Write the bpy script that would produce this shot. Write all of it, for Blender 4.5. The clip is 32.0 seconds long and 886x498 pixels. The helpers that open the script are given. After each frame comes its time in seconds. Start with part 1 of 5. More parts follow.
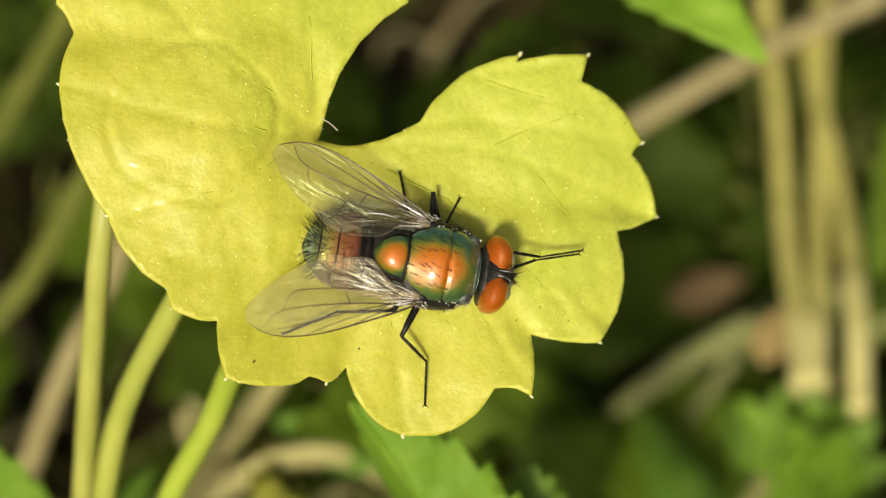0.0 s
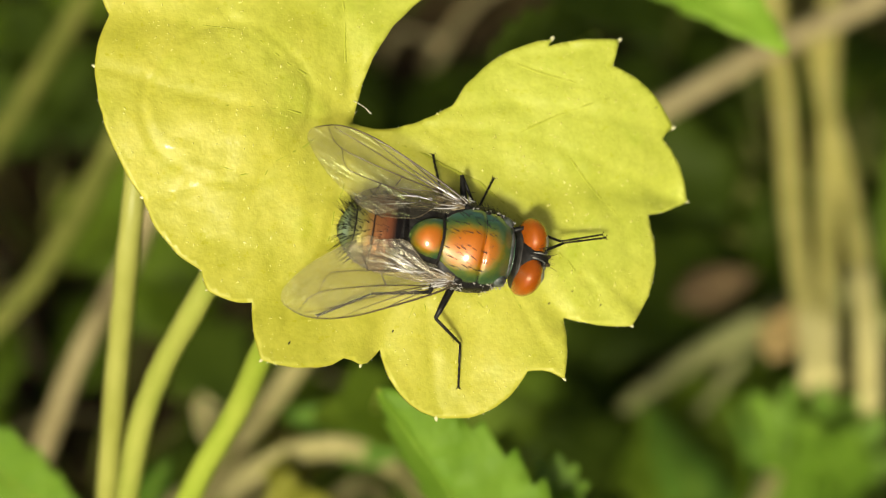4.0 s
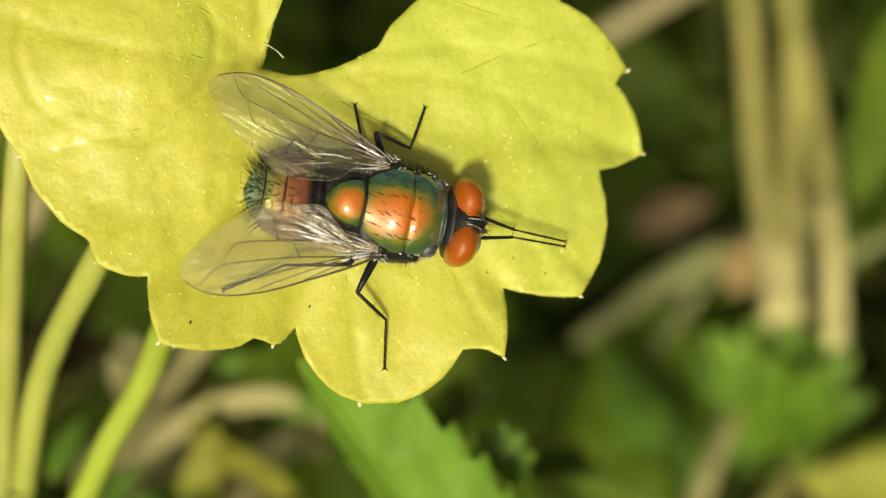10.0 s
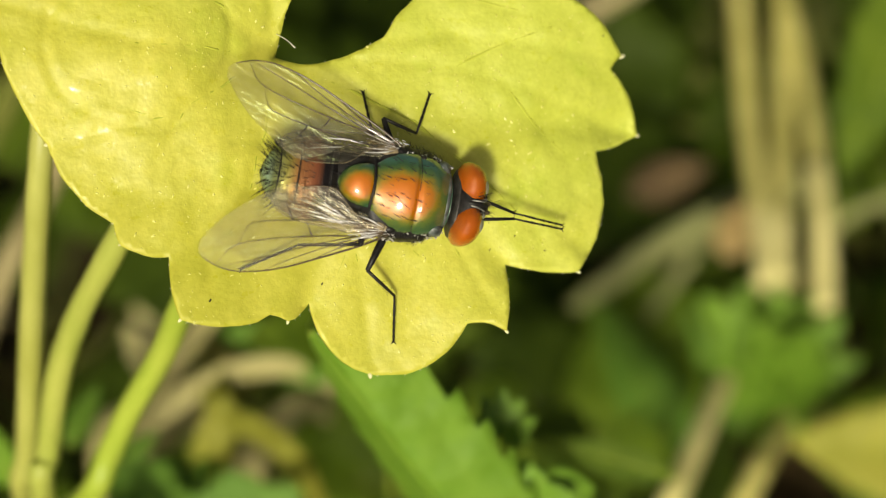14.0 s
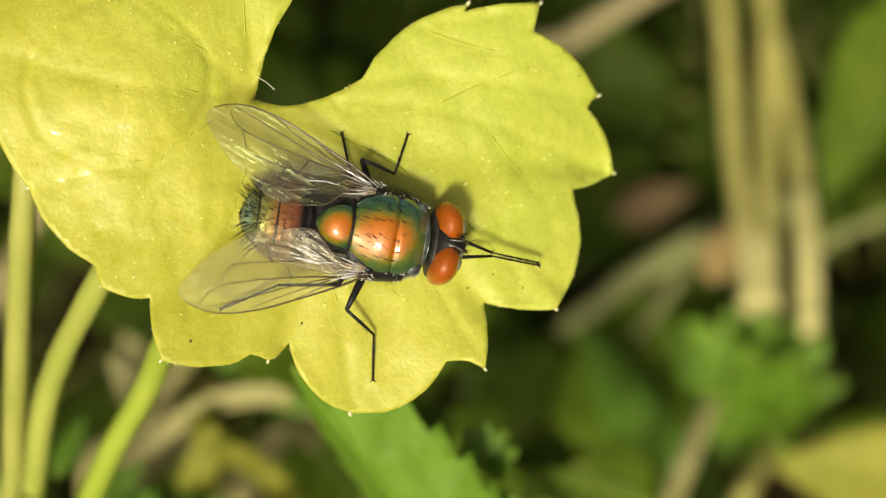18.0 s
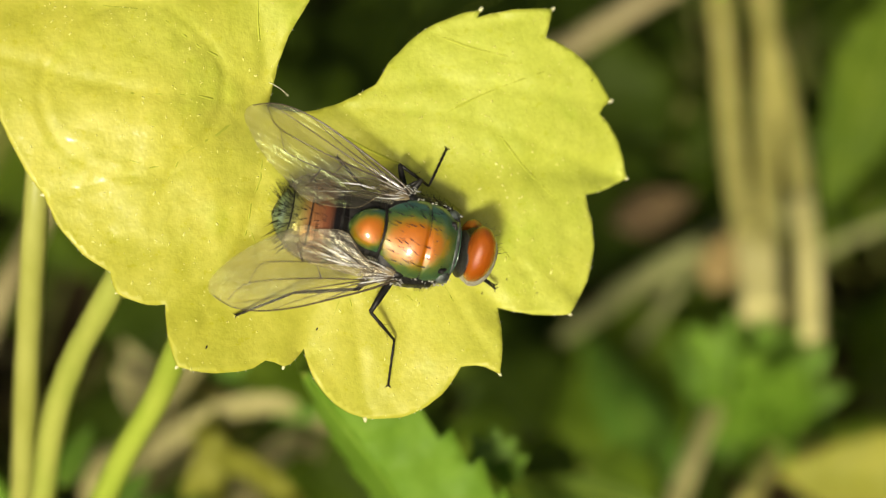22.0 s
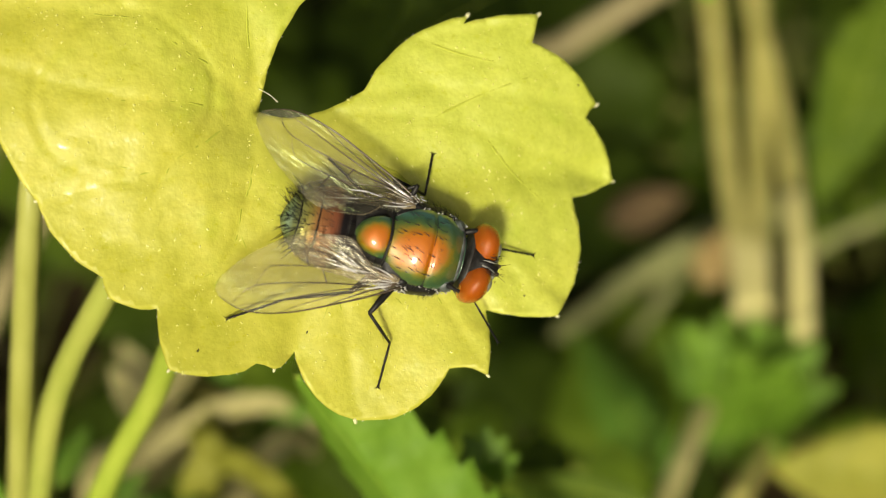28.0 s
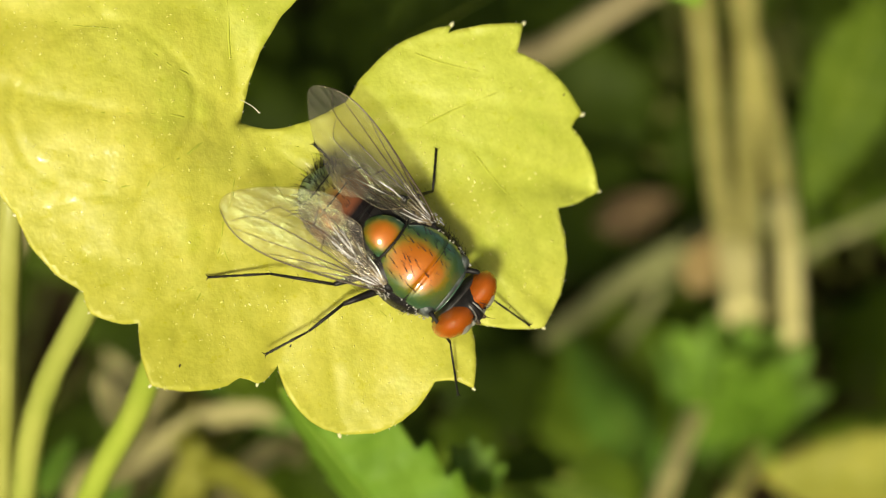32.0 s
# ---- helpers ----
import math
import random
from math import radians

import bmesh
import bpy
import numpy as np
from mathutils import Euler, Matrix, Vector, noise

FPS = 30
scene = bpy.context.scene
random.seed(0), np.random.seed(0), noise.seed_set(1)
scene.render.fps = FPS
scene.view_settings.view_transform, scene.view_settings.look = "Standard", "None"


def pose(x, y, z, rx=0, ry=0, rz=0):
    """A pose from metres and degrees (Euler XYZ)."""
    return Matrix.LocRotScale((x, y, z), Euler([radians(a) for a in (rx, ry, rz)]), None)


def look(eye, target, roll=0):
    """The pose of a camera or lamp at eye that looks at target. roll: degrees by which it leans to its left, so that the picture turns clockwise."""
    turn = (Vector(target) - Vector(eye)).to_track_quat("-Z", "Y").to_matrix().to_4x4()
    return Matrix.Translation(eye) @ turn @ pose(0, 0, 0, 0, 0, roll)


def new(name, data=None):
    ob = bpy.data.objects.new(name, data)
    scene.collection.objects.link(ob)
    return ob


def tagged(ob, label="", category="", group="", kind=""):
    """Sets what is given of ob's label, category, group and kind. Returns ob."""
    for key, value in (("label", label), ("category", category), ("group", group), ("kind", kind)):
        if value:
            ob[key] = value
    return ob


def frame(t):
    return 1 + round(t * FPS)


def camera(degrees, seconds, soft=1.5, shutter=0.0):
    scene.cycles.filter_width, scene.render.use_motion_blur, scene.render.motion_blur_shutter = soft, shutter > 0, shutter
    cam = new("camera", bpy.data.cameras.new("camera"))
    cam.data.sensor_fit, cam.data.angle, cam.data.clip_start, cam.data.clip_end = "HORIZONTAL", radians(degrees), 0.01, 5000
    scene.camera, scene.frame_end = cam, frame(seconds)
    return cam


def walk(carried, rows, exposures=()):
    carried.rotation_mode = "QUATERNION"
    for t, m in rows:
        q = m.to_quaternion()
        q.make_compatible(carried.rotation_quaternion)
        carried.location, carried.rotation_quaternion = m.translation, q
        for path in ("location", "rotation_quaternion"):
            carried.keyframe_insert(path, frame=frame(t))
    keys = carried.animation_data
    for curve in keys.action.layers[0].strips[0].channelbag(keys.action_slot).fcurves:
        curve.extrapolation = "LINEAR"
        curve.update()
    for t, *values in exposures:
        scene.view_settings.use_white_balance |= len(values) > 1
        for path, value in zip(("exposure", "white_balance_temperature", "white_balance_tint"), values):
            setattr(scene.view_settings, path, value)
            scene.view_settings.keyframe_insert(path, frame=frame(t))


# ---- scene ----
from mathutils.geometry import delaunay_2d_cdt

cam = camera(28.0, 32.0, soft=1.2)
cam.data.dof.use_dof = True
cam.data.dof.focus_distance = 0.0700
cam.data.dof.aperture_fstop = 33.0
PATH = [
    (0, pose(0.00165, -0.04134, 0.15296, 34.134, 1.358, 0.243)),
    (0.5, pose(0.00197, -0.04215, 0.15222, 34.162, 1.348, 0.284)),
    (1, pose(0.00046, -0.04257, 0.15260, 34.273, 1.202, 0.227)),
    (1.5, pose(0.00128, -0.04194, 0.15150, 34.335, 1.130, 0.097)),
    (2, pose(0.00259, -0.04237, 0.15089, 34.405, 1.166, 0.071)),
    (2.5, pose(0.00237, -0.04133, 0.15106, 34.070, 1.129, 0.003)),
    (3, pose(0.00075, -0.04066, 0.15140, 33.824, 0.904, 0.057)),
    (3.5, pose(-0.00030, -0.04213, 0.15203, 34.170, 0.894, 0.063)),
    (5.5, pose(-0.00037, -0.04269, 0.15286, 34.666, 1.076, 0.056)),
    (6, pose(0.00041, -0.04342, 0.15233, 34.430, 1.105, 0.072)),
    (6.5, pose(0.00162, -0.04281, 0.15146, 34.561, 1.205, -0.046)),
    (7, pose(0.00046, -0.04293, 0.15234, 34.256, 1.058, 0.012)),
    (7.5, pose(-0.00059, -0.04192, 0.15235, 34.097, 0.945, -0.116)),
    (8, pose(0.00061, -0.04064, 0.15022, 33.787, 0.697, -0.111)),
    (8.5, pose(0.00195, -0.03926, 0.14946, 33.098, 0.647, -0.303)),
    (9, pose(0.00191, -0.03678, 0.14820, 32.579, 0.388, -0.551)),
    (9.5, pose(-0.00073, -0.03617, 0.14832, 31.823, 0.168, -0.732)),
    (10, pose(0.00084, -0.03540, 0.14664, 31.099, -0.073, -0.873)),
    (10.5, pose(0.00111, -0.03428, 0.14744, 30.611, -0.114, -1.080)),
    (11, pose(0.00142, -0.03314, 0.14765, 30.326, -0.110, -1.301)),
    (11.5, pose(0.00068, -0.03273, 0.14819, 29.505, -0.201, -1.246)),
    (12, pose(-0.00140, -0.03287, 0.14742, 29.869, -0.279, -1.374)),
    (12.5, pose(-0.00015, -0.03337, 0.14531, 29.805, -0.320, -1.498)),
    (13, pose(0.00050, -0.03417, 0.14696, 29.785, -0.343, -1.515)),
    (13.5, pose(0.00121, -0.03482, 0.14970, 29.830, -0.259, -1.425)),
    (14, pose(0.00046, -0.03651, 0.15015, 29.725, 0.020, -1.311)),
    (14.5, pose(0.00024, -0.03589, 0.14995, 29.872, 0.033, -1.131)),
    (16.5, pose(0.00117, -0.03674, 0.14916, 30.131, -0.074, -1.464)),
    (17, pose(0.00051, -0.03630, 0.15033, 30.087, 0.075, -1.497)),
    (17.5, pose(0.00021, -0.03574, 0.15175, 30.007, 0.039, -1.545)),
    (18, pose(0.00115, -0.03597, 0.15131, 30.101, 0.036, -1.612)),
    (18.5, pose(0.00090, -0.03705, 0.15099, 30.299, 0.107, -1.710)),
    (19, pose(-0.00029, -0.03508, 0.15117, 30.275, 0.033, -1.703)),
    (19.5, pose(0.00008, -0.03580, 0.15038, 30.180, -0.116, -1.758)),
    (20, pose(0.00059, -0.03714, 0.15050, 30.304, -0.027, -1.785)),
    (20.5, pose(0.00003, -0.03576, 0.15084, 30.402, -0.139, -1.809)),
    (21, pose(-0.00059, -0.03665, 0.15113, 30.435, -0.200, -1.870)),
    (21.5, pose(-0.00027, -0.03679, 0.15119, 30.546, -0.154, -1.942)),
    (22, pose(0.00008, -0.03619, 0.15125, 30.482, -0.198, -2.032)),
    (22.5, pose(-0.00044, -0.03561, 0.15165, 30.128, -0.225, -1.958)),
    (23, pose(-0.00071, -0.03587, 0.15154, 30.493, -0.123, -2.033)),
    (23.5, pose(0.00070, -0.03567, 0.15153, 30.315, -0.148, -2.053)),
    (24, pose(0.00047, -0.03684, 0.15169, 30.363, -0.109, -2.009)),
    (24.5, pose(-0.00052, -0.03629, 0.15235, 30.439, -0.068, -1.938)),
    (25, pose(0.00045, -0.03619, 0.15183, 30.360, -0.031, -2.014)),
    (25.5, pose(0.00047, -0.03665, 0.15175, 30.577, 0.083, -2.077)),
    (27.5, pose(-0.00022, -0.03626, 0.15268, 30.419, 0.042, -2.164)),
    (28, pose(0.00055, -0.03636, 0.15221, 30.303, -0.044, -2.279)),
    (28.5, pose(0.00022, -0.03545, 0.15247, 30.117, -0.023, -2.198)),
    (29, pose(-0.00096, -0.03506, 0.15304, 30.126, -0.022, -2.234)),
    (29.5, pose(-0.00005, -0.03661, 0.15182, 30.210, -0.046, -2.185)),
    (30, pose(-0.00026, -0.03615, 0.15154, 30.185, -0.035, -2.340)),
    (30.5, pose(-0.00149, -0.03538, 0.15234, 30.271, -0.175, -2.458)),
    (31, pose(0.00006, -0.03540, 0.15149, 30.108, -0.214, -2.556)),
    (31.5, pose(0.00033, -0.03574, 0.15164, 30.245, -0.186, -2.610)),
    (32, pose(0.00083, -0.03554, 0.15183, 30.258, -0.176, -2.630)),
]
walk(cam, PATH, exposures=[(0, 0.07, 7100, 4), (32, 0.07, 7100, 4)])

# ---- light ----
world = bpy.data.worlds.new("sky")
scene.world = world
world.use_nodes = True
sky = world.node_tree.nodes.new("ShaderNodeTexSky")
sky.sky_type = "NISHITA"
sky.sun_disc = False
sky.dust_density = 6.0
sky.ozone_density = 0.3
sky.air_density = 0.4
sky.sun_elevation = radians(41)
sky.sun_rotation = radians(191)
world.node_tree.nodes["Background"].inputs[1].default_value = 0.076
world.node_tree.links.new(sky.outputs[0], world.node_tree.nodes["Background"].inputs[0])

SUN_FROM = Vector((-0.15, -0.784, 0.689))
lamp = bpy.data.lights.new("sun", "SUN")
lamp.energy = 3.25
lamp.angle = radians(8.0)
lamp.color = (1.0, 0.94, 0.82)
sun = new("sun", lamp)
sun.matrix_world = look(SUN_FROM * 3, (0, 0, 0))

MM = 0.001
# the frame of the yellow leaf: its surface is the plane z = 0
LEAF = pose(0, 0.0002, 0.09168, 27.43, 12.0, 7.63)


# ---- materials ----
class Mat:
    """A node material with a Principled shader, built step by step."""

    def __init__(self, name, rough=0.5, metal=0.0, spec=0.5):
        self.m = bpy.data.materials.new(name)
        self.m.use_nodes = True
        self.n = self.m.node_tree.nodes
        self.l = self.m.node_tree.links
        self.b = self.n["Principled BSDF"]
        self.b.inputs["Roughness"].default_value = rough
        self.b.inputs["Metallic"].default_value = metal
        self.b.inputs["Specular IOR Level"].default_value = spec
        self.co = self.n.new("ShaderNodeTexCoord").outputs["Object"]

    def noise(self, per_m, detail=3.0, rough=0.55, stretch=None):
        t = self.n.new("ShaderNodeTexNoise")
        t.inputs["Scale"].default_value = per_m
        t.inputs["Detail"].default_value = detail
        t.inputs["Roughness"].default_value = rough
        co = self.co
        if stretch:
            k = self.n.new("ShaderNodeMapping")
            k.inputs["Scale"].default_value = stretch
            self.l.new(co, k.inputs[0])
            co = k.outputs[0]
        self.l.new(co, t.inputs["Vector"])
        return t.outputs["Fac"]

    def cells(self, per_m, feature="F1", warp=0.0):
        t = self.n.new("ShaderNodeTexVoronoi")
        t.feature = feature
        t.inputs["Scale"].default_value = per_m
        co = self.co
        if warp:
            k = self.n.new("ShaderNodeTexNoise")
            k.inputs["Scale"].default_value = per_m * 1.3
            self.l.new(co, k.inputs["Vector"])
            co = self.vec("ADD", co, self.vec("SCALE", self.vec("SUBTRACT", k.outputs["Color"], (0.5, 0.5, 0.5)), warp * 1.5 / per_m))
        self.l.new(co, t.inputs["Vector"])
        return t.outputs["Distance"]

    def axis(self, which):
        s = self.n.new("ShaderNodeSeparateXYZ")
        self.l.new(self.co, s.inputs[0])
        return s.outputs[which]

    def rand(self):
        return self.n.new("ShaderNodeObjectInfo").outputs["Random"]

    def island(self):
        return self.n.new("ShaderNodeNewGeometry").outputs["Random Per Island"]

    def math(self, op, a, b=0.0, c=0.0):
        k = self.n.new("ShaderNodeMath")
        k.operation = op
        for i, v in enumerate((a, b, c)):
            if isinstance(v, (int, float)):
                k.inputs[i].default_value = v
            else:
                self.l.new(v, k.inputs[i])
        return k.outputs[0]

    def vec(self, op, a, b=None):
        k = self.n.new("ShaderNodeVectorMath")
        k.operation = op
        self.l.new(a, k.inputs[0])
        if isinstance(b, float):
            k.inputs["Scale"].default_value = b
        elif isinstance(b, tuple):
            k.inputs[1].default_value = b
        elif b is not None:
            self.l.new(b, k.inputs[1])
        return k.outputs[0]

    def ramp(self, fac, *stops):
        r = self.n.new("ShaderNodeValToRGB")
        els = r.color_ramp.elements
        while len(els) < len(stops):
            els.new(0.5)
        for e, (p, c) in zip(els, stops):
            e.position = p
            e.color = (*c, 1) if len(c) == 3 else c
        self.l.new(fac, r.inputs[0])
        return r.outputs[0]

    def mix(self, fac, a, b, blend="MIX"):
        k = self.n.new("ShaderNodeMix")
        k.data_type = "RGBA"
        k.blend_type = blend
        for sock, v in ((k.inputs[0], fac), (k.inputs[6], a), (k.inputs[7], b)):
            if isinstance(v, (int, float)):
                sock.default_value = v
            elif isinstance(v, tuple):
                sock.default_value = (*v, 1)
            else:
                self.l.new(v, sock)
        return k.outputs[2]

    def color(self, c):
        if isinstance(c, tuple):
            self.b.inputs["Base Color"].default_value = (*c, 1)
        else:
            self.l.new(c, self.b.inputs["Base Color"])
        return self

    def rough(self, f):
        self.l.new(f, self.b.inputs["Roughness"])
        return self

    def bump(self, height, dist_mm, strength=1.0):
        k = self.n.new("ShaderNodeBump")
        k.inputs["Strength"].default_value = strength
        k.inputs["Distance"].default_value = dist_mm * MM
        self.l.new(height, k.inputs["Height"])
        if self.b.inputs["Normal"].is_linked:
            self.l.new(self.b.inputs["Normal"].links[0].from_socket, k.inputs["Normal"])
        self.l.new(k.outputs[0], self.b.inputs["Normal"])
        return self

    def translucent(self, color, amount):
        t = self.n.new("ShaderNodeBsdfTranslucent")
        if isinstance(color, tuple):
            t.inputs[0].default_value = (*color, 1)
        else:
            self.l.new(color, t.inputs[0])
        k = self.n.new("ShaderNodeMixShader")
        k.inputs[0].default_value = amount
        out = self.n["Material Output"]
        self.l.new(self.b.outputs[0], k.inputs[1])
        self.l.new(t.outputs[0], k.inputs[2])
        self.l.new(k.outputs[0], out.inputs[0])
        return self


def yellow_leaf_mat():
    m = Mat("yellow_leaf", rough=0.4, spec=0.5)
    big = m.ramp(m.noise(160, 3), (0.35, (0.58, 0.595, 0.074)), (0.65, (0.68, 0.68, 0.110)))
    green = m.ramp(m.noise(330, 4), (0.56, (0, 0, 0)), (0.72, (1, 1, 1)))
    c = m.mix(m.math("MULTIPLY", green, 0.5), big, (0.50, 0.60, 0.05))
    grain = m.ramp(m.noise(4200, 3), (0.34, (0.90, 0.91, 0.84)), (0.66, (1, 1, 1)))
    c = m.mix(1.0, c, grain, "MULTIPLY")
    blot = m.ramp(m.noise(900, 4), (0.35, (0.90, 0.92, 0.80)), (0.65, (1, 1, 1)))
    c = m.mix(1.0, c, blot, "MULTIPLY")
    # greener tissue towards one lobe, warmer and slightly darker yellow towards the other
    lime = m.ramp(m.math("ADD", m.math("MULTIPLY", m.math("ADD", m.axis(0), m.axis(1)), 60.0), m.noise(250, 2)), (0.15, (0.97, 0.92, 0.84)), (0.55, (1, 1, 1)), (1.0, (0.94, 1.0, 1.0)))
    c = m.mix(1.0, c, lime, "MULTIPLY")
    m.color(c)
    # a fine net of sunken veins
    net = m.math("MINIMUM", m.math("MULTIPLY", m.cells(620, "DISTANCE_TO_EDGE", 0.5), 6.0), 1.0)
    fine = m.math("MINIMUM", m.math("MULTIPLY", m.cells(1900, "DISTANCE_TO_EDGE", 0.5), 5.0), 1.0)
    m.bump(net, 0.007, 0.6)
    m.bump(fine, 0.003, 0.6)
    m.bump(m.noise(6500, 2), 0.02, 0.8)
    m.bump(m.noise(1000, 3), 0.025, 0.7)
    m.rough(m.ramp(m.noise(2600, 3), (0.53, (0.5,) * 3), (0.68, (0.24,) * 3)))
    return m.translucent(c, 0.16).m


def green_leaf_mat(name, dark, light, per_m=500, rough=0.55, trans=0.3, spec=0.25, vary=0.5):
    m = Mat(name, rough=rough, spec=spec)
    c = m.ramp(m.noise(per_m, 3), (0.3, dark), (0.7, light))
    c = m.mix(m.math("MULTIPLY", m.rand(), vary), c, tuple(0.55 * v for v in dark))
    m.color(c)
    m.bump(m.noise(per_m * 3, 3), 0.25, 0.8)
    return m.translucent(m.mix(0.5, c, tuple(1.3 * v for v in light)), trans).m


def plain_mat(name, a, b, per_m=800, rough=0.5, bump=0.05, stretch=None, metal=0.0, spec=None):
    m = Mat(name, rough=rough, metal=metal, spec=spec or (0.5 if per_m > 1000 else 0.25))
    f = m.noise(per_m, 4, stretch=stretch)
    m.color(m.ramp(f, (0.3, a), (0.7, b)))
    m.bump(f, bump, 0.7)
    return m.m


def shell_mat(name, cx, rx, ry, dy):
    """Copper disc shading into gold green and blue green down the flanks, a beetle-like metal sheen painted as fixed
    colour.
    """
    m = Mat(name, rough=0.45, metal=0.28, spec=0.05)
    x = m.math("DIVIDE", m.math("SUBTRACT", m.axis(0), cx * MM), rx * MM)
    # dy moves the disc off centre to the sunlit side, light put into the colour
    y = m.math("DIVIDE", m.math("ADD", m.axis(1), dy * MM), ry * MM)
    h = m.math("SQRT", m.math("ADD", m.math("MULTIPLY", x, x), m.math("MULTIPLY", y, y)))
    h = m.math("ADD", h, m.math("MULTIPLY", m.math("SUBTRACT", m.noise(1500, 4, 0.65), 0.5), 0.42))
    c = m.ramp(h, (0.30, (0.56, 0.155, 0.003)), (0.48, (0.46, 0.165, 0.004)), (0.61, (0.30, 0.20, 0.014)), (0.73, (0.11, 0.16, 0.028)),
               (0.88, (0.05, 0.12, 0.042)), (1.0, (0.06, 0.15, 0.09)))
    m.b.inputs["Coat Weight"].default_value = 1.0
    m.b.inputs["Coat Roughness"].default_value = 0.10
    m.b.inputs["Coat IOR"].default_value = 2.1
    m.color(c)
    m.bump(m.noise(9000, 2), 0.02, 0.5)
    m.rough(m.ramp(m.noise(4000, 2), (0.3, (0.42,) * 3), (0.7, (0.58,) * 3)))
    return m.m


def abdomen_mat():
    m = Mat("abdomen_shell", rough=0.30, metal=0.45)
    z = m.math("MULTIPLY", m.axis(2), 1000.0)
    x = m.math("MULTIPLY", m.axis(0), 1000.0)
    h = m.math("ADD", m.math("DIVIDE", m.math("SUBTRACT", z, 0.8), 2.0), m.math("MULTIPLY", m.math("SUBTRACT", m.noise(1200, 3), 0.5), 0.2))
    along = m.ramp(m.math("DIVIDE", m.math("ADD", x, 4.9), 2.9), (0.03, (0.30, 0.42, 0.30)), (0.10, (0.24, 0.28, 0.10)), (0.26, (0.26, 0.23, 0.05)),
                   (0.40, (0.29, 0.125, 0.04)), (0.62, (0.24, 0.08, 0.035)), (0.72, (0.014, 0.011, 0.010)))
    side = m.ramp(h, (0.10, (0, 0, 0)), (0.55, (1, 1, 1)))
    c = m.mix(side, (0.055, 0.085, 0.04), along)
    m.color(c)
    m.bump(m.noise(1800, 3, stretch=(2.2, 0.6, 1)), 0.10, 0.8)
    m.bump(m.noise(7000, 2), 0.02, 0.6)
    return m.m


def wing_mat(name, tint, cover, streak, per_m, detail, rough, metal, clear):
    """A clear film that lets most light through and glints along its folds."""
    m = Mat(name, rough=rough, metal=metal, spec=1.0)
    m.color(tint)
    m.bump(m.noise(per_m, detail, stretch=(0.22, 1.9, 1)), streak, 1.0)
    m.b.inputs["Thin Film Thickness"].default_value = 362.0
    m.b.inputs["Thin Film IOR"].default_value = 1.5
    t = m.n.new("ShaderNodeBsdfTransparent")
    t.inputs[0].default_value = (*clear, 1)
    k = m.n.new("ShaderNodeMixShader")
    k.inputs[0].default_value = cover
    m.l.new(t.outputs[0], k.inputs[1])
    m.l.new(m.b.outputs[0], k.inputs[2])
    m.l.new(k.outputs[0], m.n["Material Output"].inputs[0])
    return m.m


def eye_mat():
    m = Mat("compound_eye", rough=0.06, spec=0.4)
    c = m.ramp(m.noise(700, 2), (0.3, (0.32, 0.066, 0.004)), (0.7, (0.40, 0.094, 0.007)))
    m.color(c)
    # countless domed facets: the surface normal varies evenly over a narrow cone
    grain = m.n.new("ShaderNodeTexWhiteNoise")
    big = m.vec("SCALE", m.co, 90000.0)
    m.l.new(big, grain.inputs["Vector"])
    lean = m.vec("SCALE", m.vec("SUBTRACT", grain.outputs["Color"], (0.5, 0.5, 0.5)), 0.5)
    normal = m.n.new("ShaderNodeNewGeometry").outputs["Normal"]
    facets = m.vec("NORMALIZE", m.vec("ADD", normal, lean))
    m.l.new(facets, m.b.inputs["Normal"])
    m.l.new(facets, m.b.inputs["Coat Normal"])
    m.b.inputs["Coat Weight"].default_value = 0.4
    m.b.inputs["Coat Roughness"].default_value = 0.06
    return m.m


def soil_mat():
    m = Mat("soil", rough=0.9, spec=0.2)
    c = m.ramp(m.noise(90, 6), (0.3, (0.022, 0.015, 0.006)), (0.6, (0.065, 0.045, 0.016)), (0.8, (0.11, 0.08, 0.03)))
    m.color(c)
    m.bump(m.noise(260, 6), 3.0, 1.0)
    return m.m


def litter_mat():
    m = Mat("litter", rough=0.75, spec=0.15)
    c = m.ramp(m.island(), (0.0, (0.03, 0.022, 0.01)), (0.4, (0.085, 0.06, 0.022)), (0.7, (0.16, 0.125, 0.045)), (1.0, (0.06, 0.075, 0.016)))
    m.color(c)
    m.bump(m.noise(900, 3), 0.4, 0.8)
    return m.m


YELLOW = yellow_leaf_mat()
LEAF_VEIN = plain_mat("leaf_vein", (0.37, 0.41, 0.05), (0.49, 0.52, 0.07), 1500, 0.85, 0.01, spec=0.04)
TOOTH = plain_mat("tooth_tip", (0.66, 0.65, 0.32), (0.82, 0.80, 0.55), 3000, 0.3, 0.02)
HAIR = plain_mat("pale_hair", (0.6, 0.58, 0.4), (0.8, 0.78, 0.6), 3000, 0.35, 0.0)
BRIGHT = green_leaf_mat("bright_green_leaf", (0.15, 0.30, 0.022), (0.25, 0.43, 0.05), 420, 0.55, vary=0.2)
LIME = green_leaf_mat("lime_green_leaf", (0.22, 0.41, 0.03), (0.34, 0.55, 0.065), 420, 0.5, vary=0.1)
GREEN = green_leaf_mat("green_leaf", (0.085, 0.15, 0.011), (0.17, 0.25, 0.024), 200, spec=0.1)
DEEP = green_leaf_mat("deep_green_leaf", (0.038, 0.066, 0.006), (0.075, 0.115, 0.012), 200, spec=0.1)
MIDGREEN = green_leaf_mat("mid_green_leaf", (0.11, 0.24, 0.022), (0.20, 0.37, 0.05), 250)
SHOOT = green_leaf_mat("shoot_leaf", (0.14, 0.28, 0.02), (0.25, 0.42, 0.05), 420, 0.45, spec=0.3)
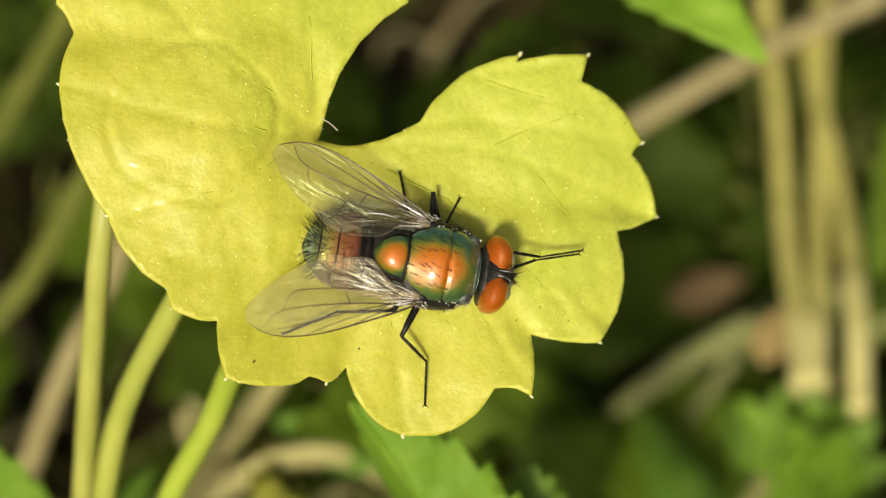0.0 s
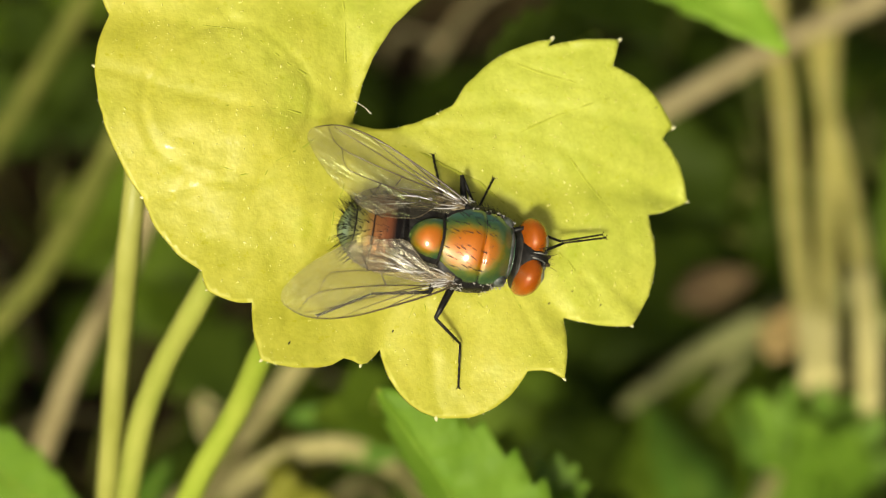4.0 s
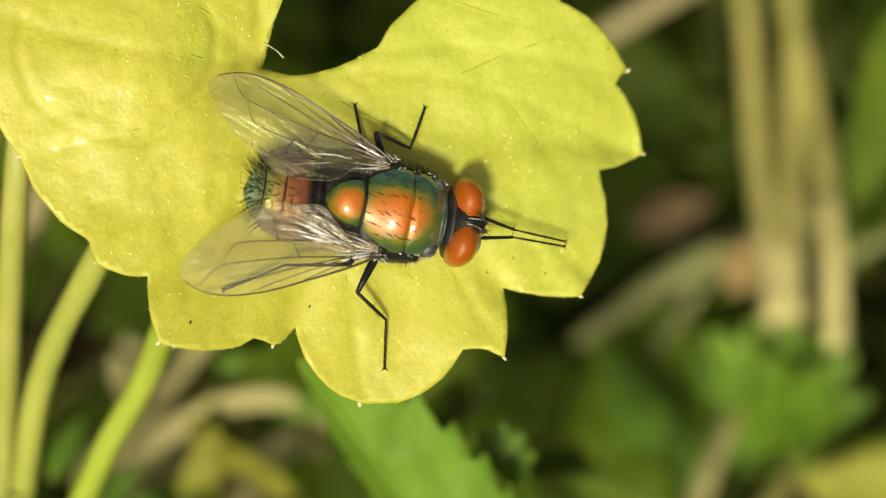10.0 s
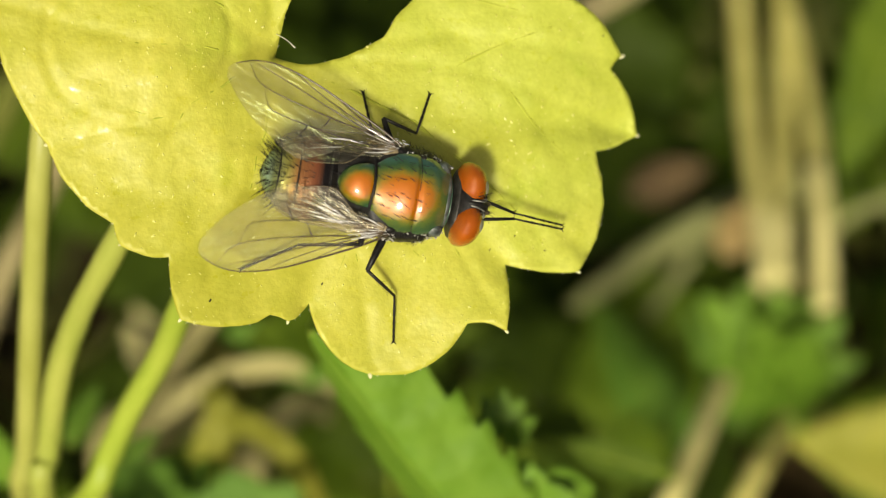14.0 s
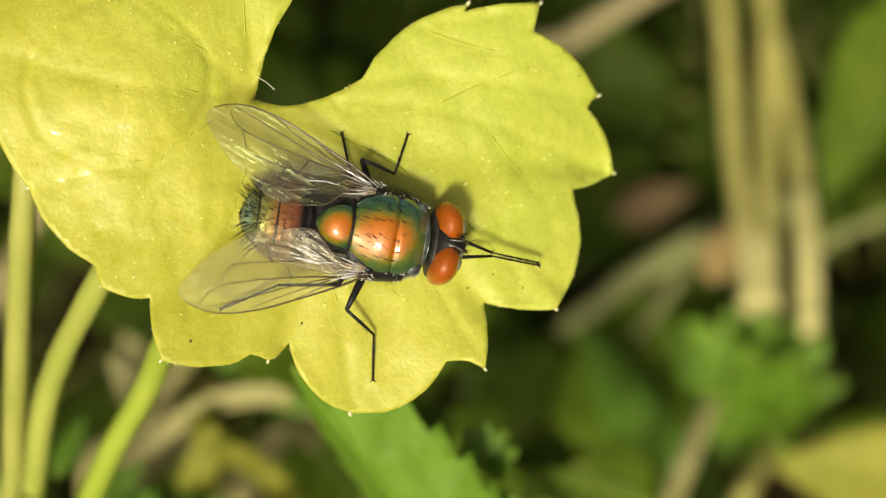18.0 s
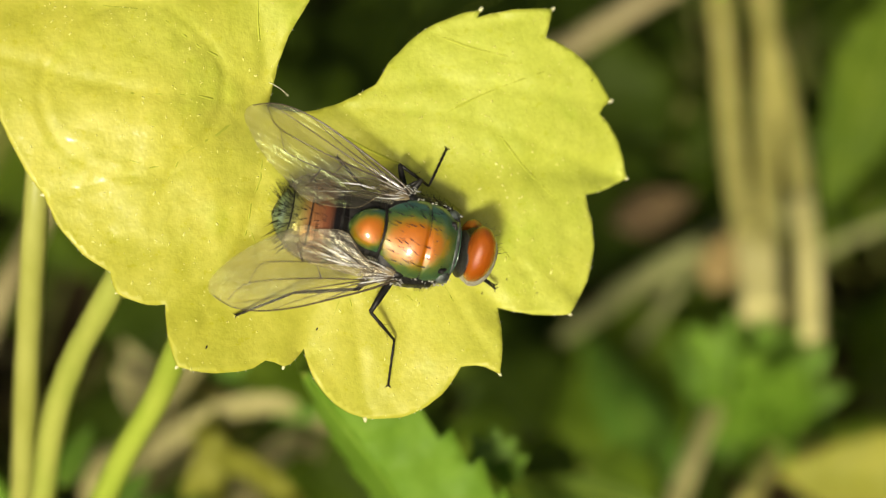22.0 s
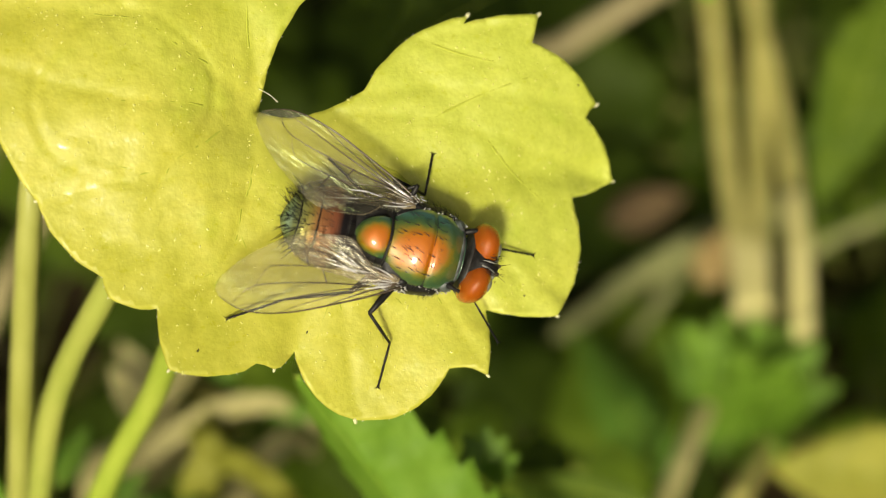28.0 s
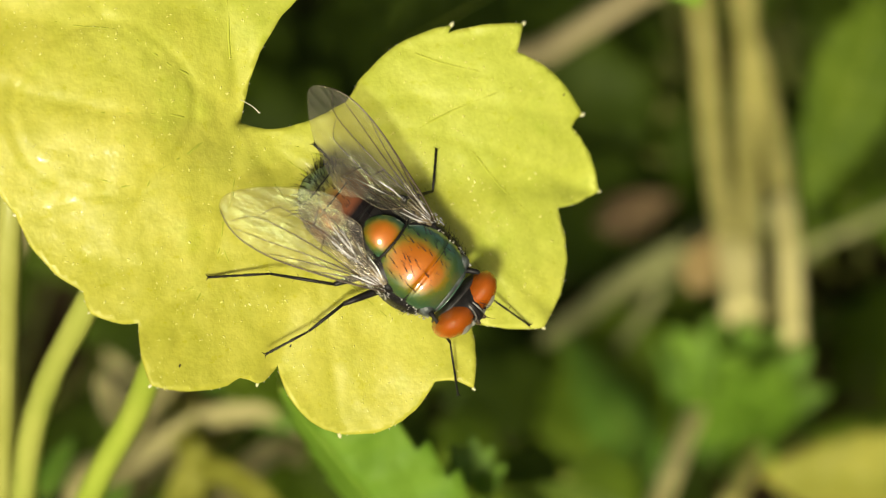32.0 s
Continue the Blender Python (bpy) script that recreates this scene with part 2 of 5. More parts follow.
DULL = plain_mat("dull_green_stalk", (0.095, 0.115, 0.02), (0.19, 0.20, 0.045), 500, 0.5, 0.05)
OLIVE = green_leaf_mat("olive_yellow_leaf", (0.33, 0.34, 0.04), (0.48, 0.47, 0.07), 200)
FADED = green_leaf_mat("faded_olive_leaf", (0.20, 0.19, 0.035), (0.33, 0.30, 0.06), 200)
DRY = plain_mat("dry_leaf", (0.085, 0.055, 0.024), (0.15, 0.10, 0.045), 300, 0.7, 0.3)
BEIGE = plain_mat("beige_stalk", (0.31, 0.325, 0.065), (0.42, 0.43, 0.11), 500, 0.4, 0.05, (1, 1, 0.15))
PETIOLE = plain_mat("pale_green_stalk", (0.27, 0.33, 0.05), (0.40, 0.43, 0.09), 500, 0.4, 0.05, (1, 1, 0.15))
FRESH = plain_mat("green_stalk", (0.26, 0.36, 0.035), (0.38, 0.46, 0.065), 500, 0.4, 0.05, (1, 1, 0.15))
STRAW = plain_mat("straw_stalk", (0.42, 0.385, 0.10), (0.60, 0.55, 0.18), 400, 0.55, 0.1, (1, 1, 0.12))
WHITISH = plain_mat("pale_stalk_base", (0.58, 0.53, 0.19), (0.71, 0.65, 0.28), 400, 0.55, 0.1)
TWIG = plain_mat("tan_twig", (0.31, 0.26, 0.12), (0.48, 0.41, 0.21), 400, 0.6, 0.15)
SHELL = shell_mat("metallic_back", 0.22, 1.98, 1.42, 0.22)
SHIELD = shell_mat("metallic_shield", -1.5, 0.95, 0.85, 0.1)
ABDOMEN = abdomen_mat()
WING = wing_mat("wing_membrane", (0.46, 0.43, 0.33), 0.13, 0.26, 1500, 4, 0.19, 0.14, (0.965, 0.95, 0.89))
FILM = wing_mat("inner_wing_film", (0.22, 0.20, 0.17), 0.08, 0.28, 1100, 3, 0.2, 0.15, (0.86, 0.84, 0.78))
SILK = wing_mat("crumpled_wing_film", (0.55, 0.50, 0.45), 0.11, 0.22, 1300, 4, 0.16, 0.4, (0.90, 0.86, 0.80))
EYE = eye_mat()
BLACK = plain_mat("black_chitin", (0.006, 0.006, 0.006), (0.022, 0.02, 0.018), 4000, 0.42, 0.02, spec=0.22)
VEIN = plain_mat("wing_vein", (0.03, 0.021, 0.012), (0.10, 0.068, 0.036), 3000, 0.28, 0.0, spec=0.7)
SILVER = plain_mat("silver_dust", (0.12, 0.12, 0.105), (0.42, 0.41, 0.36), 5000, 0.45, 0.02)
RIM = plain_mat("silvery_eye_rim", (0.20, 0.19, 0.15), (0.46, 0.44, 0.36), 5000, 0.5, 0.02)
MOUTH = plain_mat("brown_mouthpart", (0.05, 0.035, 0.02), (0.20, 0.15, 0.09), 3000, 0.4, 0.02)
OCCIPUT = plain_mat("grey_occiput", (0.008, 0.008, 0.007), (0.06, 0.057, 0.05), 2600, 0.5, 0.08, metal=0.1)
LOBE = plain_mat("wing_scale", (0.07, 0.05, 0.025), (0.34, 0.27, 0.15), 2500, 0.35, 0.05)
# near-white base colour that paints glints on the fly
GLINT = plain_mat("pale_glints", (0.62, 0.61, 0.57), (0.92, 0.91, 0.88), 6000, 0.25, 0.0, metal=0.35)
DUST = plain_mat("blue_grey_dust", (0.015, 0.02, 0.018), (0.14, 0.165, 0.15), 3500, 0.42, 0.05, metal=0.2)
PEACH = plain_mat("peach_dry_leaf", (0.34, 0.24, 0.09), (0.46, 0.33, 0.13), 300, 0.7, 0.3)
DRAB = plain_mat("drab_dry_blade", (0.37, 0.34, 0.13), (0.56, 0.51, 0.22), 400, 0.7, 0.1)
DIM = plain_mat("dim_dry_stalk", (0.19, 0.205, 0.075), (0.30, 0.31, 0.12), 400, 0.7, 0.1)
GLOSS = plain_mat("leaf_papilla", (0.66, 0.66, 0.16), (0.82, 0.80, 0.26), 2000, 0.2, 0.0)
SOIL = soil_mat()
LITTER = litter_mat()


# ---- geometry ----
class Geo:
    """Vertices and faces in millimetres."""

    def __init__(self):
        self.v, self.f = [], []

    def tube(self, pts, radii, sides=8):
        pts = [Vector(p) for p in pts]
        if isinstance(radii, (int, float)):
            radii = [radii] * len(pts)
        base = len(self.v)
        side = None
        for i, p in enumerate(pts):
            d = (pts[min(i + 1, len(pts) - 1)] - pts[max(i - 1, 0)]).normalized()
            if side is None:
                side = d.orthogonal().normalized()
            side = (side - d * side.dot(d)).normalized()
            up = d.cross(side)
            for k in range(sides):
                a = 2 * math.pi * k / sides
                self.v.append(p + radii[i] * (math.cos(a) * side + math.sin(a) * up))
        for i in range(len(pts) - 1):
            for k in range(sides):
                a, b = base + i * sides + k, base + i * sides + (k + 1) % sides
                self.f.append((a, b, b + sides, a + sides))
        self.f.append(tuple(base + k for k in range(sides))[::-1])
        self.f.append(tuple(base + (len(pts) - 1) * sides + k for k in range(sides)))
        return self

    def ball(self, c, semi, nu=16, nv=10, turn=None, shape=None):
        base = len(self.v)
        c, turn = Vector(c), turn or Matrix.Identity(3)
        for j in range(nv + 1):
            th = math.pi * j / nv
            for i in range(nu):
                ph = 2 * math.pi * i / nu
                p = Vector((math.sin(th) * math.cos(ph), math.sin(th) * math.sin(ph), math.cos(th)))
                if shape:
                    p = shape(p)
                self.v.append(c + turn @ Vector((p.x * semi[0], p.y * semi[1], p.z * semi[2])))
        for j in range(nv):
            for i in range(nu):
                a, b = base + j * nu + i, base + j * nu + (i + 1) % nu
                if j == 0:
                    self.f.append((a, a + nu, b + nu))
                elif j == nv - 1:
                    self.f.append((a, a + nu, b))
                else:
                    self.f.append((a, a + nu, b + nu, b))
        return self

    def spike(self, a, b, r):
        a, b = Vector(a), Vector(b)
        d = (b - a).normalized()
        s = d.orthogonal().normalized()
        u = d.cross(s)
        n = len(self.v)
        for k in range(3):
            an = 2.0944 * k
            self.v.append(a + r * (math.cos(an) * s + math.sin(an) * u))
        self.v.append(b)
        self.f += [(n, n + 1, n + 3), (n + 1, n + 2, n + 3), (n + 2, n, n + 3)]
        return self

    def sheet(self, outline, height, step, thick):
        """A thin blade with that outline, on a grid of that step, lifted to height(x, y)."""
        n = len(outline)
        pts = [Vector(p) for p in outline]
        xs, ys = [p.x for p in pts], [p.y for p in pts]
        poly = np.array([(p.x, p.y) for p in pts])
        gx, gy = np.meshgrid(np.arange(min(xs), max(xs), step), np.arange(min(ys), max(ys), step))
        gx[1::2] += step / 2
        g = np.stack((gx.ravel(), gy.ravel()), 1)
        inside = np.zeros(len(g), bool)
        near = np.full(len(g), 1e9)
        for i in range(n):
            a, b = poly[i], poly[(i + 1) % n]
            cross = (a[1] > g[:, 1]) != (b[1] > g[:, 1])
            with np.errstate(divide="ignore", invalid="ignore"):
                xx = (b[0] - a[0]) * (g[:, 1] - a[1]) / (b[1] - a[1] + 1e-12) + a[0]
            inside ^= cross & (g[:, 0] < xx)
            e = b - a
            t = np.clip(((g - a) @ e) / max(e @ e, 1e-9), 0, 1)
            near = np.minimum(near, np.hypot(*(g - a - t[:, None] * e).T))
        g = g[inside & (near > 0.4 * step)]
        pts += [Vector(p) for p in g]
        vv, _, ff, *_ = delaunay_2d_cdt(pts, [(i, (i + 1) % n) for i in range(n)], [], 1, 1e-5)
        base, m = len(self.v), len(vv)
        for p in vv:
            self.v.append(Vector((p.x, p.y, height(p.x, p.y))))
        for p in vv:
            self.v.append(Vector((p.x, p.y, height(p.x, p.y) - thick)))
        edges = {}
        for f in ff:
            self.f.append(tuple(base + i for i in f))
            self.f.append(tuple(base + m + i for i in f)[::-1])
            for i in range(len(f)):
                a, b = f[i], f[(i + 1) % len(f)]
                if (b, a) in edges:
                    del edges[(b, a)]
                else:
                    edges[(a, b)] = 1
        for a, b in edges:
            self.f.append((base + b, base + a, base + m + a, base + m + b))
        return self

    def mesh(self, name, mat, smooth=True):
        me = bpy.data.meshes.new(name)
        me.from_pydata([tuple(p * MM) for p in self.v], [], self.f)
        me.materials.append(mat)
        if smooth:
            me.polygons.foreach_set("use_smooth", [True] * len(me.polygons))
        me.validate()
        return me


def part(name, geo, mat, parent, label="", smooth=True):
    ob = new(name, geo.mesh(name, mat, smooth))
    ob.parent = parent
    return tagged(ob, label)


def thing(name, geo, mat, label, category, group="", kind="", m=None):
    ob = new(name, geo.mesh(name, mat) if geo else None)
    if m is not None:
        ob.matrix_world = m
    return tagged(ob, label, category, group, kind)


def curve(pts, per=6):
    """A smooth line through the points."""
    pts = [Vector(p) for p in pts]
    ext = [2 * pts[0] - pts[1]] + pts + [2 * pts[-1] - pts[-2]]
    out = []
    for i in range(1, len(ext) - 2):
        a, b, c, d = ext[i - 1:i + 3]
        for k in range(per):
            t = k / per
            out.append(0.5 * ((2 * b) + (c - a) * t + (2 * a - 5 * b + 4 * c - d) * t * t + (3 * b - a - 3 * c + d) * t ** 3))
    out.append(pts[-1])
    return out


def mixr(a, b, n):
    return [a + (b - a) * i / (n - 1) for i in range(n)]


# ---- ground ----
def ground():
    g = Geo()
    ring = [0, 8, 16, 25, 35, 45, 57, 70, 85, 100, 120, 145, 175, 220, 300, 450, 800, 2000, 8000, 40000, 200000]
    n = 72
    g.v.append(Vector((10, 45, -3)))
    for r in ring[1:]:
        for k in range(n):
            a = 2 * math.pi * k / n
            x, y = 10 + r * math.cos(a), 45 + r * math.sin(a)
            z = 5 * noise.noise((x / 28, y / 28, 3.1)) + 1.6 * noise.noise((x / 7, y / 7, 8.0))
            g.v.append(Vector((x, y, (z if r < 500 else 0) - 3)))
    for k in range(n):
        g.f.append((0, 1 + k, 1 + (k + 1) % n))
    for j in range(len(ring) - 2):
        for k in range(n):
            a, b = 1 + j * n + k, 1 + j * n + (k + 1) % n
            g.f.append((a, a + n, b + n, b))
    thing("ground", g, SOIL, "dark brown damp soil under the plants", "ground", kind="structure")


ground()


# ---- the yellow leaf ----
# corners of its margin (tooth tips and notches), each with the bulge of the arc that follows it
TEETH = [
    (-4.9, 4.8, -0.1), (-3.4, 4.45, -0.05), (-0.8, 5.4, 0.12), (3.55, 8.3, 0.0), (3.38, 7.97, 0.05), (6.45, 8.25, 0.0), (6.1, 7.1, 0.10), (8.96, 4.62, -0.1),
    (8.48, 4.1, 0.10), (9.78, 1.52, 0.05), (7.75, 0.85, 0.14), (6.62, -3.98, 0.05), (3.72, -3.57, 0.03), (3.45, -6.2, -0.1), (1.95, -5.85, 0.18),
    (-1.8, -7.65, 0.16), (-4.1, -4.8, 0.1), (-5.0, -5.47, -0.05), (-5.7, -5.2, 0.08), (-7.1, -5.58, 0.06), (-9.12, -5.27, 0.06), (-9.4, -2.9, 0.1), (-11.2, -2.4, 0.05),
    (-11.4, -1.6, 0.1), (-13.7, 1.4, 0.08), (-15.6, 6.7, 0.06), (-15.0, 8.9, -0.05), (-15.7, 10.0, 0.1), (-14.3, 14.2, 0.1), (-9.8, 17.0, 0.1),
    (-4.5, 16.6, 0.1), (-1.0, 13.4, 0.1), (-1.2, 10.5, -0.12),
]
NODE = Vector((-4.9, 4.8))


def leaf_margin():
    out = []
    n = len(TEETH)
    for i in range(n):
        a, b = Vector(TEETH[i][:2]), Vector(TEETH[(i + 1) % n][:2])
        d = b - a
        mid = (a + b) / 2 + Vector((-d.y, d.x)) * TEETH[i][2] * 2
        k = max(2, int(d.length / 0.28))
        for j in range(k):
            t = j / k
            p = a * (1 - t) ** 2 + mid * 2 * t * (1 - t) + b * t * t
            if 0 < j:
                p = p + Vector((noise.noise((p.x * 2, p.y * 2, 0)), noise.noise((p.x * 2, p.y * 2, 5)))) * 0.05
            out.append(p)
    return out


def point_in(x, y, poly):
    inside = False
    for a, b in zip(poly, poly[1:] + poly[:1]):
        if (a.y > y) != (b.y > y) and x < (b.x - a.x) * (y - a.y) / (b.y - a.y) + a.x:
            inside = not inside
    return inside


def line_dist(x, y, a, b):
    ax, ay = a
    dx, dy = b[0] - ax, b[1] - ay
    t = max(0.0, min(1.0, ((x - ax) * dx + (y - ay) * dy) / (dx * dx + dy * dy)))
    return math.hypot(x - ax - t * dx, y - ay - t * dy), t


# main veins, from the stalk to the lobes, and their side veins
VEINS, VEIN_LINES = [], []
for tip, side in (((6.4, 8.1), 1), ((8.8, 4.4), 0), ((9.4, 1.5), 1), ((6.6, -3.8), 0), ((3.4, -5.8), 0), ((-1.7, -7.4), 1), ((-8.8, -5.1), 1),
                  ((-13.4, 1.4), 1), ((-15.3, 6.7), 0), ((-13.9, 13.6), 1), ((-4.8, 16.0), 0)):
    tip = Vector(tip)
    d = tip - NODE
    bend = Vector((-d.y, d.x)) * 0.06
    line = curve([(*NODE, 0), (*(NODE + d * 0.5 + bend), 0), (*tip, 0)], 3)
    wavy = [p + Vector((noise.noise(p * 0.7), noise.noise(p * 0.7 + Vector((9, 0, 0))), 0)) * 0.25 for p in curve([(*NODE, 0), (*(NODE + d * 0.5 + bend), 0), (*(NODE + d * 0.92), 0)], 9)]
    VEIN_LINES.append((wavy, 0.085))
    VEINS += [(line[i][:2], line[i + 1][:2], 0.10) for i in range(len(line) - 1)]
    if side:
        for f, s in ((0.45, 1), (0.6, -1)):
            a = NODE + d * f + bend * (1 - abs(2 * f - 1))
            b = a + Matrix.Rotation(0.65 * s, 2) @ d * 0.3
            VEINS.append((tuple(a), tuple(b), 0.07))
            VEIN_LINES.append((curve([(*a, 0), (*a.lerp(b, 0.5), 0), (*(b + d * 0.03), 0)], 5), 0.06))
FOLDS = [((-3.0, -0.5), (-4.1, -4.8), 0.30, 0.7), ((1.5, -1.0), (3.8, -3.7), 0.28, 0.6), ((3.5, -0.6), (6.8, -4.0), -0.22, 0.45),
         ((1.0, 2.2), (9.4, 1.75), 0.34, 0.6), ((-6.0, 0.5), (-9.4, -2.9), 0.25, 0.8), ((-4.9, 4.8), (-12.0, -0.8), 0.2, 1.0),
         ((-4.5, 4.6), (-2.0, 1.5), 0.35, 1.0), ((-9.0, 9.0), (-15.0, 8.9), 0.25, 1.0)]
BUMPS = [(6.4, 8.2, 0.72, 2.3), (3.7, -6.1, 0.6, 1.6), (-9.0, -5.3, 0.6, 2.0), (9.6, 1.4, -0.6, 2.0), (-1.8, -7.6, -0.45, 1.6),
         (-13.5, 1.4, -0.4, 2.0), (-4.9, 4.8, -0.9, 1.6), (-9.5, 4.5, 0.7, 3.0), (4.5, 3.8, 0.4, 2.5)]


def leaf_z(x, y, fine=True):
    z = 0.0
    for bx, by, h, s in BUMPS:
        z += h * math.exp(-((x - bx) ** 2 + (y - by) ** 2) / (2 * s * s))
    for a, b, h, w in FOLDS:
        d, t = line_dist(x, y, a, b)
        z -= h * t * math.exp(-(d / w) ** 2)
    if fine:
        for a, b, h in VEINS:
            d, t = line_dist(x, y, a, b)
            if d < 0.5:
                z -= 0.45 * h * math.exp(-(d / 0.2) ** 2)
        r = math.hypot(x + 10.2, y - 5.2)
        z -= 0.08 * math.exp(-((r - 3.3 - 0.4 * noise.noise((x * 0.4, y * 0.4, 1))) / 0.16) ** 2)
        z += 0.11 * noise.noise((x * 0.6, y * 0.6, 2.0)) + 0.042 * noise.noise((x * 1.7, y * 1.7, 4.0)) + 0.012 * noise.noise((x * 4, y * 4, 9.0))
    return z


def yellow_leaf():
    margin = leaf_margin()
    leaf = thing("yellow_leaf", None, None, "bright yellow lobed leaf with toothed margin and white tooth tips", "leaf", m=LEAF)
    part("blade", Geo().sheet(margin, leaf_z, 0.2, 0.22), YELLOW, leaf)
    for i, (x, y, _) in enumerate(TEETH[:27]):
        if i in (3, 5, 7, 9, 11, 13, 15, 17, 20, 22, 24, 25):
            a = Vector((x, y)) - Vector((-3.0, 0.5))
            u = a.normalized()
            turn = Matrix.Rotation(math.atan2(u.y, u.x), 3, "Z")
            size = 0.4 if i == 22 else 0.95 if i in (3, 5, 7, 15) else 0.7
            p = Vector((x, y)) + u * 0.02
            part("tooth_tip", Geo().ball((p.x, p.y, leaf_z(x, y) - 0.08), (0.17 * size, 0.09 * size, 0.09 * size), 10, 6, turn), TOOTH, leaf,
                 "white waxy tooth tip")
    for line, r in VEIN_LINES:
        line = [p for p in line if (p.xy - NODE).length > 0.9]
        keep = next((i for i, p in enumerate(line) if not point_in(p.x, p.y, margin)), len(line))
        line = line[:keep]
        if len(line) < 4:
            continue
        part("leaf_vein", Geo().tube([(p.x, p.y, leaf_z(p.x, p.y) - (0.35 if line[-1].x > 0 else 0.62) * r) for p in line], [r * min(1.0, 0.2 + 0.4 * k) * (1 - 0.75 * k / len(line)) for k in range(len(line))], 6), LEAF_VEIN, leaf, "thin olive vein")
    rnd = random.Random(4)
    hair = Geo()
    for i in range(0, len(margin), 1):
        a, b = margin[i], margin[(i + 1) % len(margin)]
        d = (b - a)
        if d.length < 1e-4 or rnd.random() < 0.72:
            continue
        d.normalize()
        o = Vector((-d.y, d.x))
        tip = a + o * rnd.uniform(0.03, 0.10) + d * rnd.uniform(-0.12, 0.12)
        z = leaf_z(a.x, a.y) - 0.06
        hair.spike((a.x, a.y, z), (tip.x, tip.y, z + rnd.uniform(-0.05, 0.1)), 0.022)
    tagged(part("margin_hair", hair, HAIR, leaf, "short pale hairs"), kind="stuff")
    grit = Geo()
    for i in range(4200):
        x, y = rnd.uniform(-15, 9.5), rnd.uniform(-7.6, 12)
        if noise.noise((x * 0.55, y * 0.55, 6.0)) < rnd.uniform(-0.35, 0.5) or not point_in(x, y, margin):
            continue
        r = rnd.uniform(0.013, 0.022) + 0.024 * rnd.random() ** 3
        grit.ball((x, y, leaf_z(x, y)), (r * rnd.uniform(0.8, 2.8), r, r * 0.45), 6, 4, Matrix.Rotation(rnd.uniform(0, 3), 3, "Z"))
    tagged(part("papillae", grit, GLOSS, leaf, "tiny glossy bumps"), kind="stuff")
    stalk = curve([(-5.2, 4.2, -0.9), (-5.5, 3.0, -2.6), (-6.13, 0.57, -4.85), (-7.4, -3.02, -6.9), (-7.95, -4.52, -9.06), (-8.53, -6.56, -12.74), (-9.7, -9.03, -16.35), (-10.55, -11.14, -18.9), (-11.65, -13.54, -21.94), (-15, -17, -42), (-22, -24, -95)], 5)
    part("petiole", Geo().tube(stalk, mixr(0.56, 0.66, len(stalk)), 12), FRESH, leaf, "smooth fresh green stalk")
    return leaf


yellow_leaf()

# dark specks lying on the blade
for x, y, s in ((-3.6, -4.1, 0.07), (3.1, -3.0, 0.06), (4.1, -2.5, 0.05), (-8.0, -4.6, 0.08), (8.1, 5.4, 0.06), (5.3, -3.1, 0.06)):
    g = Geo().ball((0, 0, 0), (s, s * 0.45, 0.04), 7, 4)
    thing("dirt_speck", g, BLACK, "tiny dark speck lying on the yellow leaf", "speck", "specks on the leaf",
          m=LEAF @ pose(x * MM, y * MM, (leaf_z(x, y) + 0.03) * MM, 0, 0, 60))

# a fine thread across the notch of the leaf; a pale ball paints its glistening tip
g = Geo().tube(curve([(-4.95, 5.6, -0.5), (-4.55, 5.33, -0.36), (-4.29, 5.09, -0.4)], 5), mixr(0.012, 0.022, 11), 5)
g.ball((-4.27, 5.07, -0.4), (0.045, 0.035, 0.035), 8, 5)
thing("silk_thread", g, HAIR, "fine white silk thread with a pale ball for its glistening tip in the leaf notch", "thread", m=LEAF)


# ---- stalks and leaves behind ----
def stem(name, pts, r0, r1, mat, label, category="stalk", group="", pale=0.0):
    line = curve(pts, 6)
    base = Vector(line[0])
    rad = mixr(r0, r1, len(line))
    rad = [r * (1 + 0.07 * noise.noise((i * 0.7, r0 * 9, 0))) for i, r in enumerate(rad)]
    g = Geo().tube([p - base for p in line], rad, 10)
    ob = thing(name, None, None, label, category, group, m=Matrix.Translation(base * MM))
    part("shaft", g, mat, ob)
    if name == "stalk":
        part("sheath", Geo().tube([p - base for p in line[:4]], [r * 1.3 for r in rad[:4]], 10), STRAW, ob, "dry sheath at its foot")
    for k in (len(line) * 5 // 8, 7 * len(line) // 8) if name != "stalk" else ():
        d = (line[k + 1] - line[k - 1]).normalized()
        p = line[k] - base
        part("node", Geo().tube([p - d * 0.9, p - d * 0.3, p + d * 0.3, p + d * 0.9], [rad[k] * 0.98, rad[k] * 1.04, rad[k] * 1.04, rad[k] * 0.98], 10), mat, ob)
    return ob


def blade_outline(length, width, teeth, depth, tip=1.3, lobes=0):
    """Half width along a leaf, with teeth; lobes cuts it deeper."""
    side = []
    n = teeth * 4
    for i in range(1, n):
        t = i / n
        w = width * (math.sin(math.pi * t ** 0.75) ** 0.8) * (1 - 0.25 * t ** tip)
        saw = (i % 4) / 4
        w *= 1 - depth * saw
        if lobes:
            w *= 0.62 + 0.38 * abs(math.cos(math.pi * lobes * t))
        side.append((t * length + 0.03 * length * saw, w))
    return [(0, 0.02 * width)] + side + [(length, 0)] + [(x, -w) for x, w in reversed(side)] + [(0, -0.02 * width)]


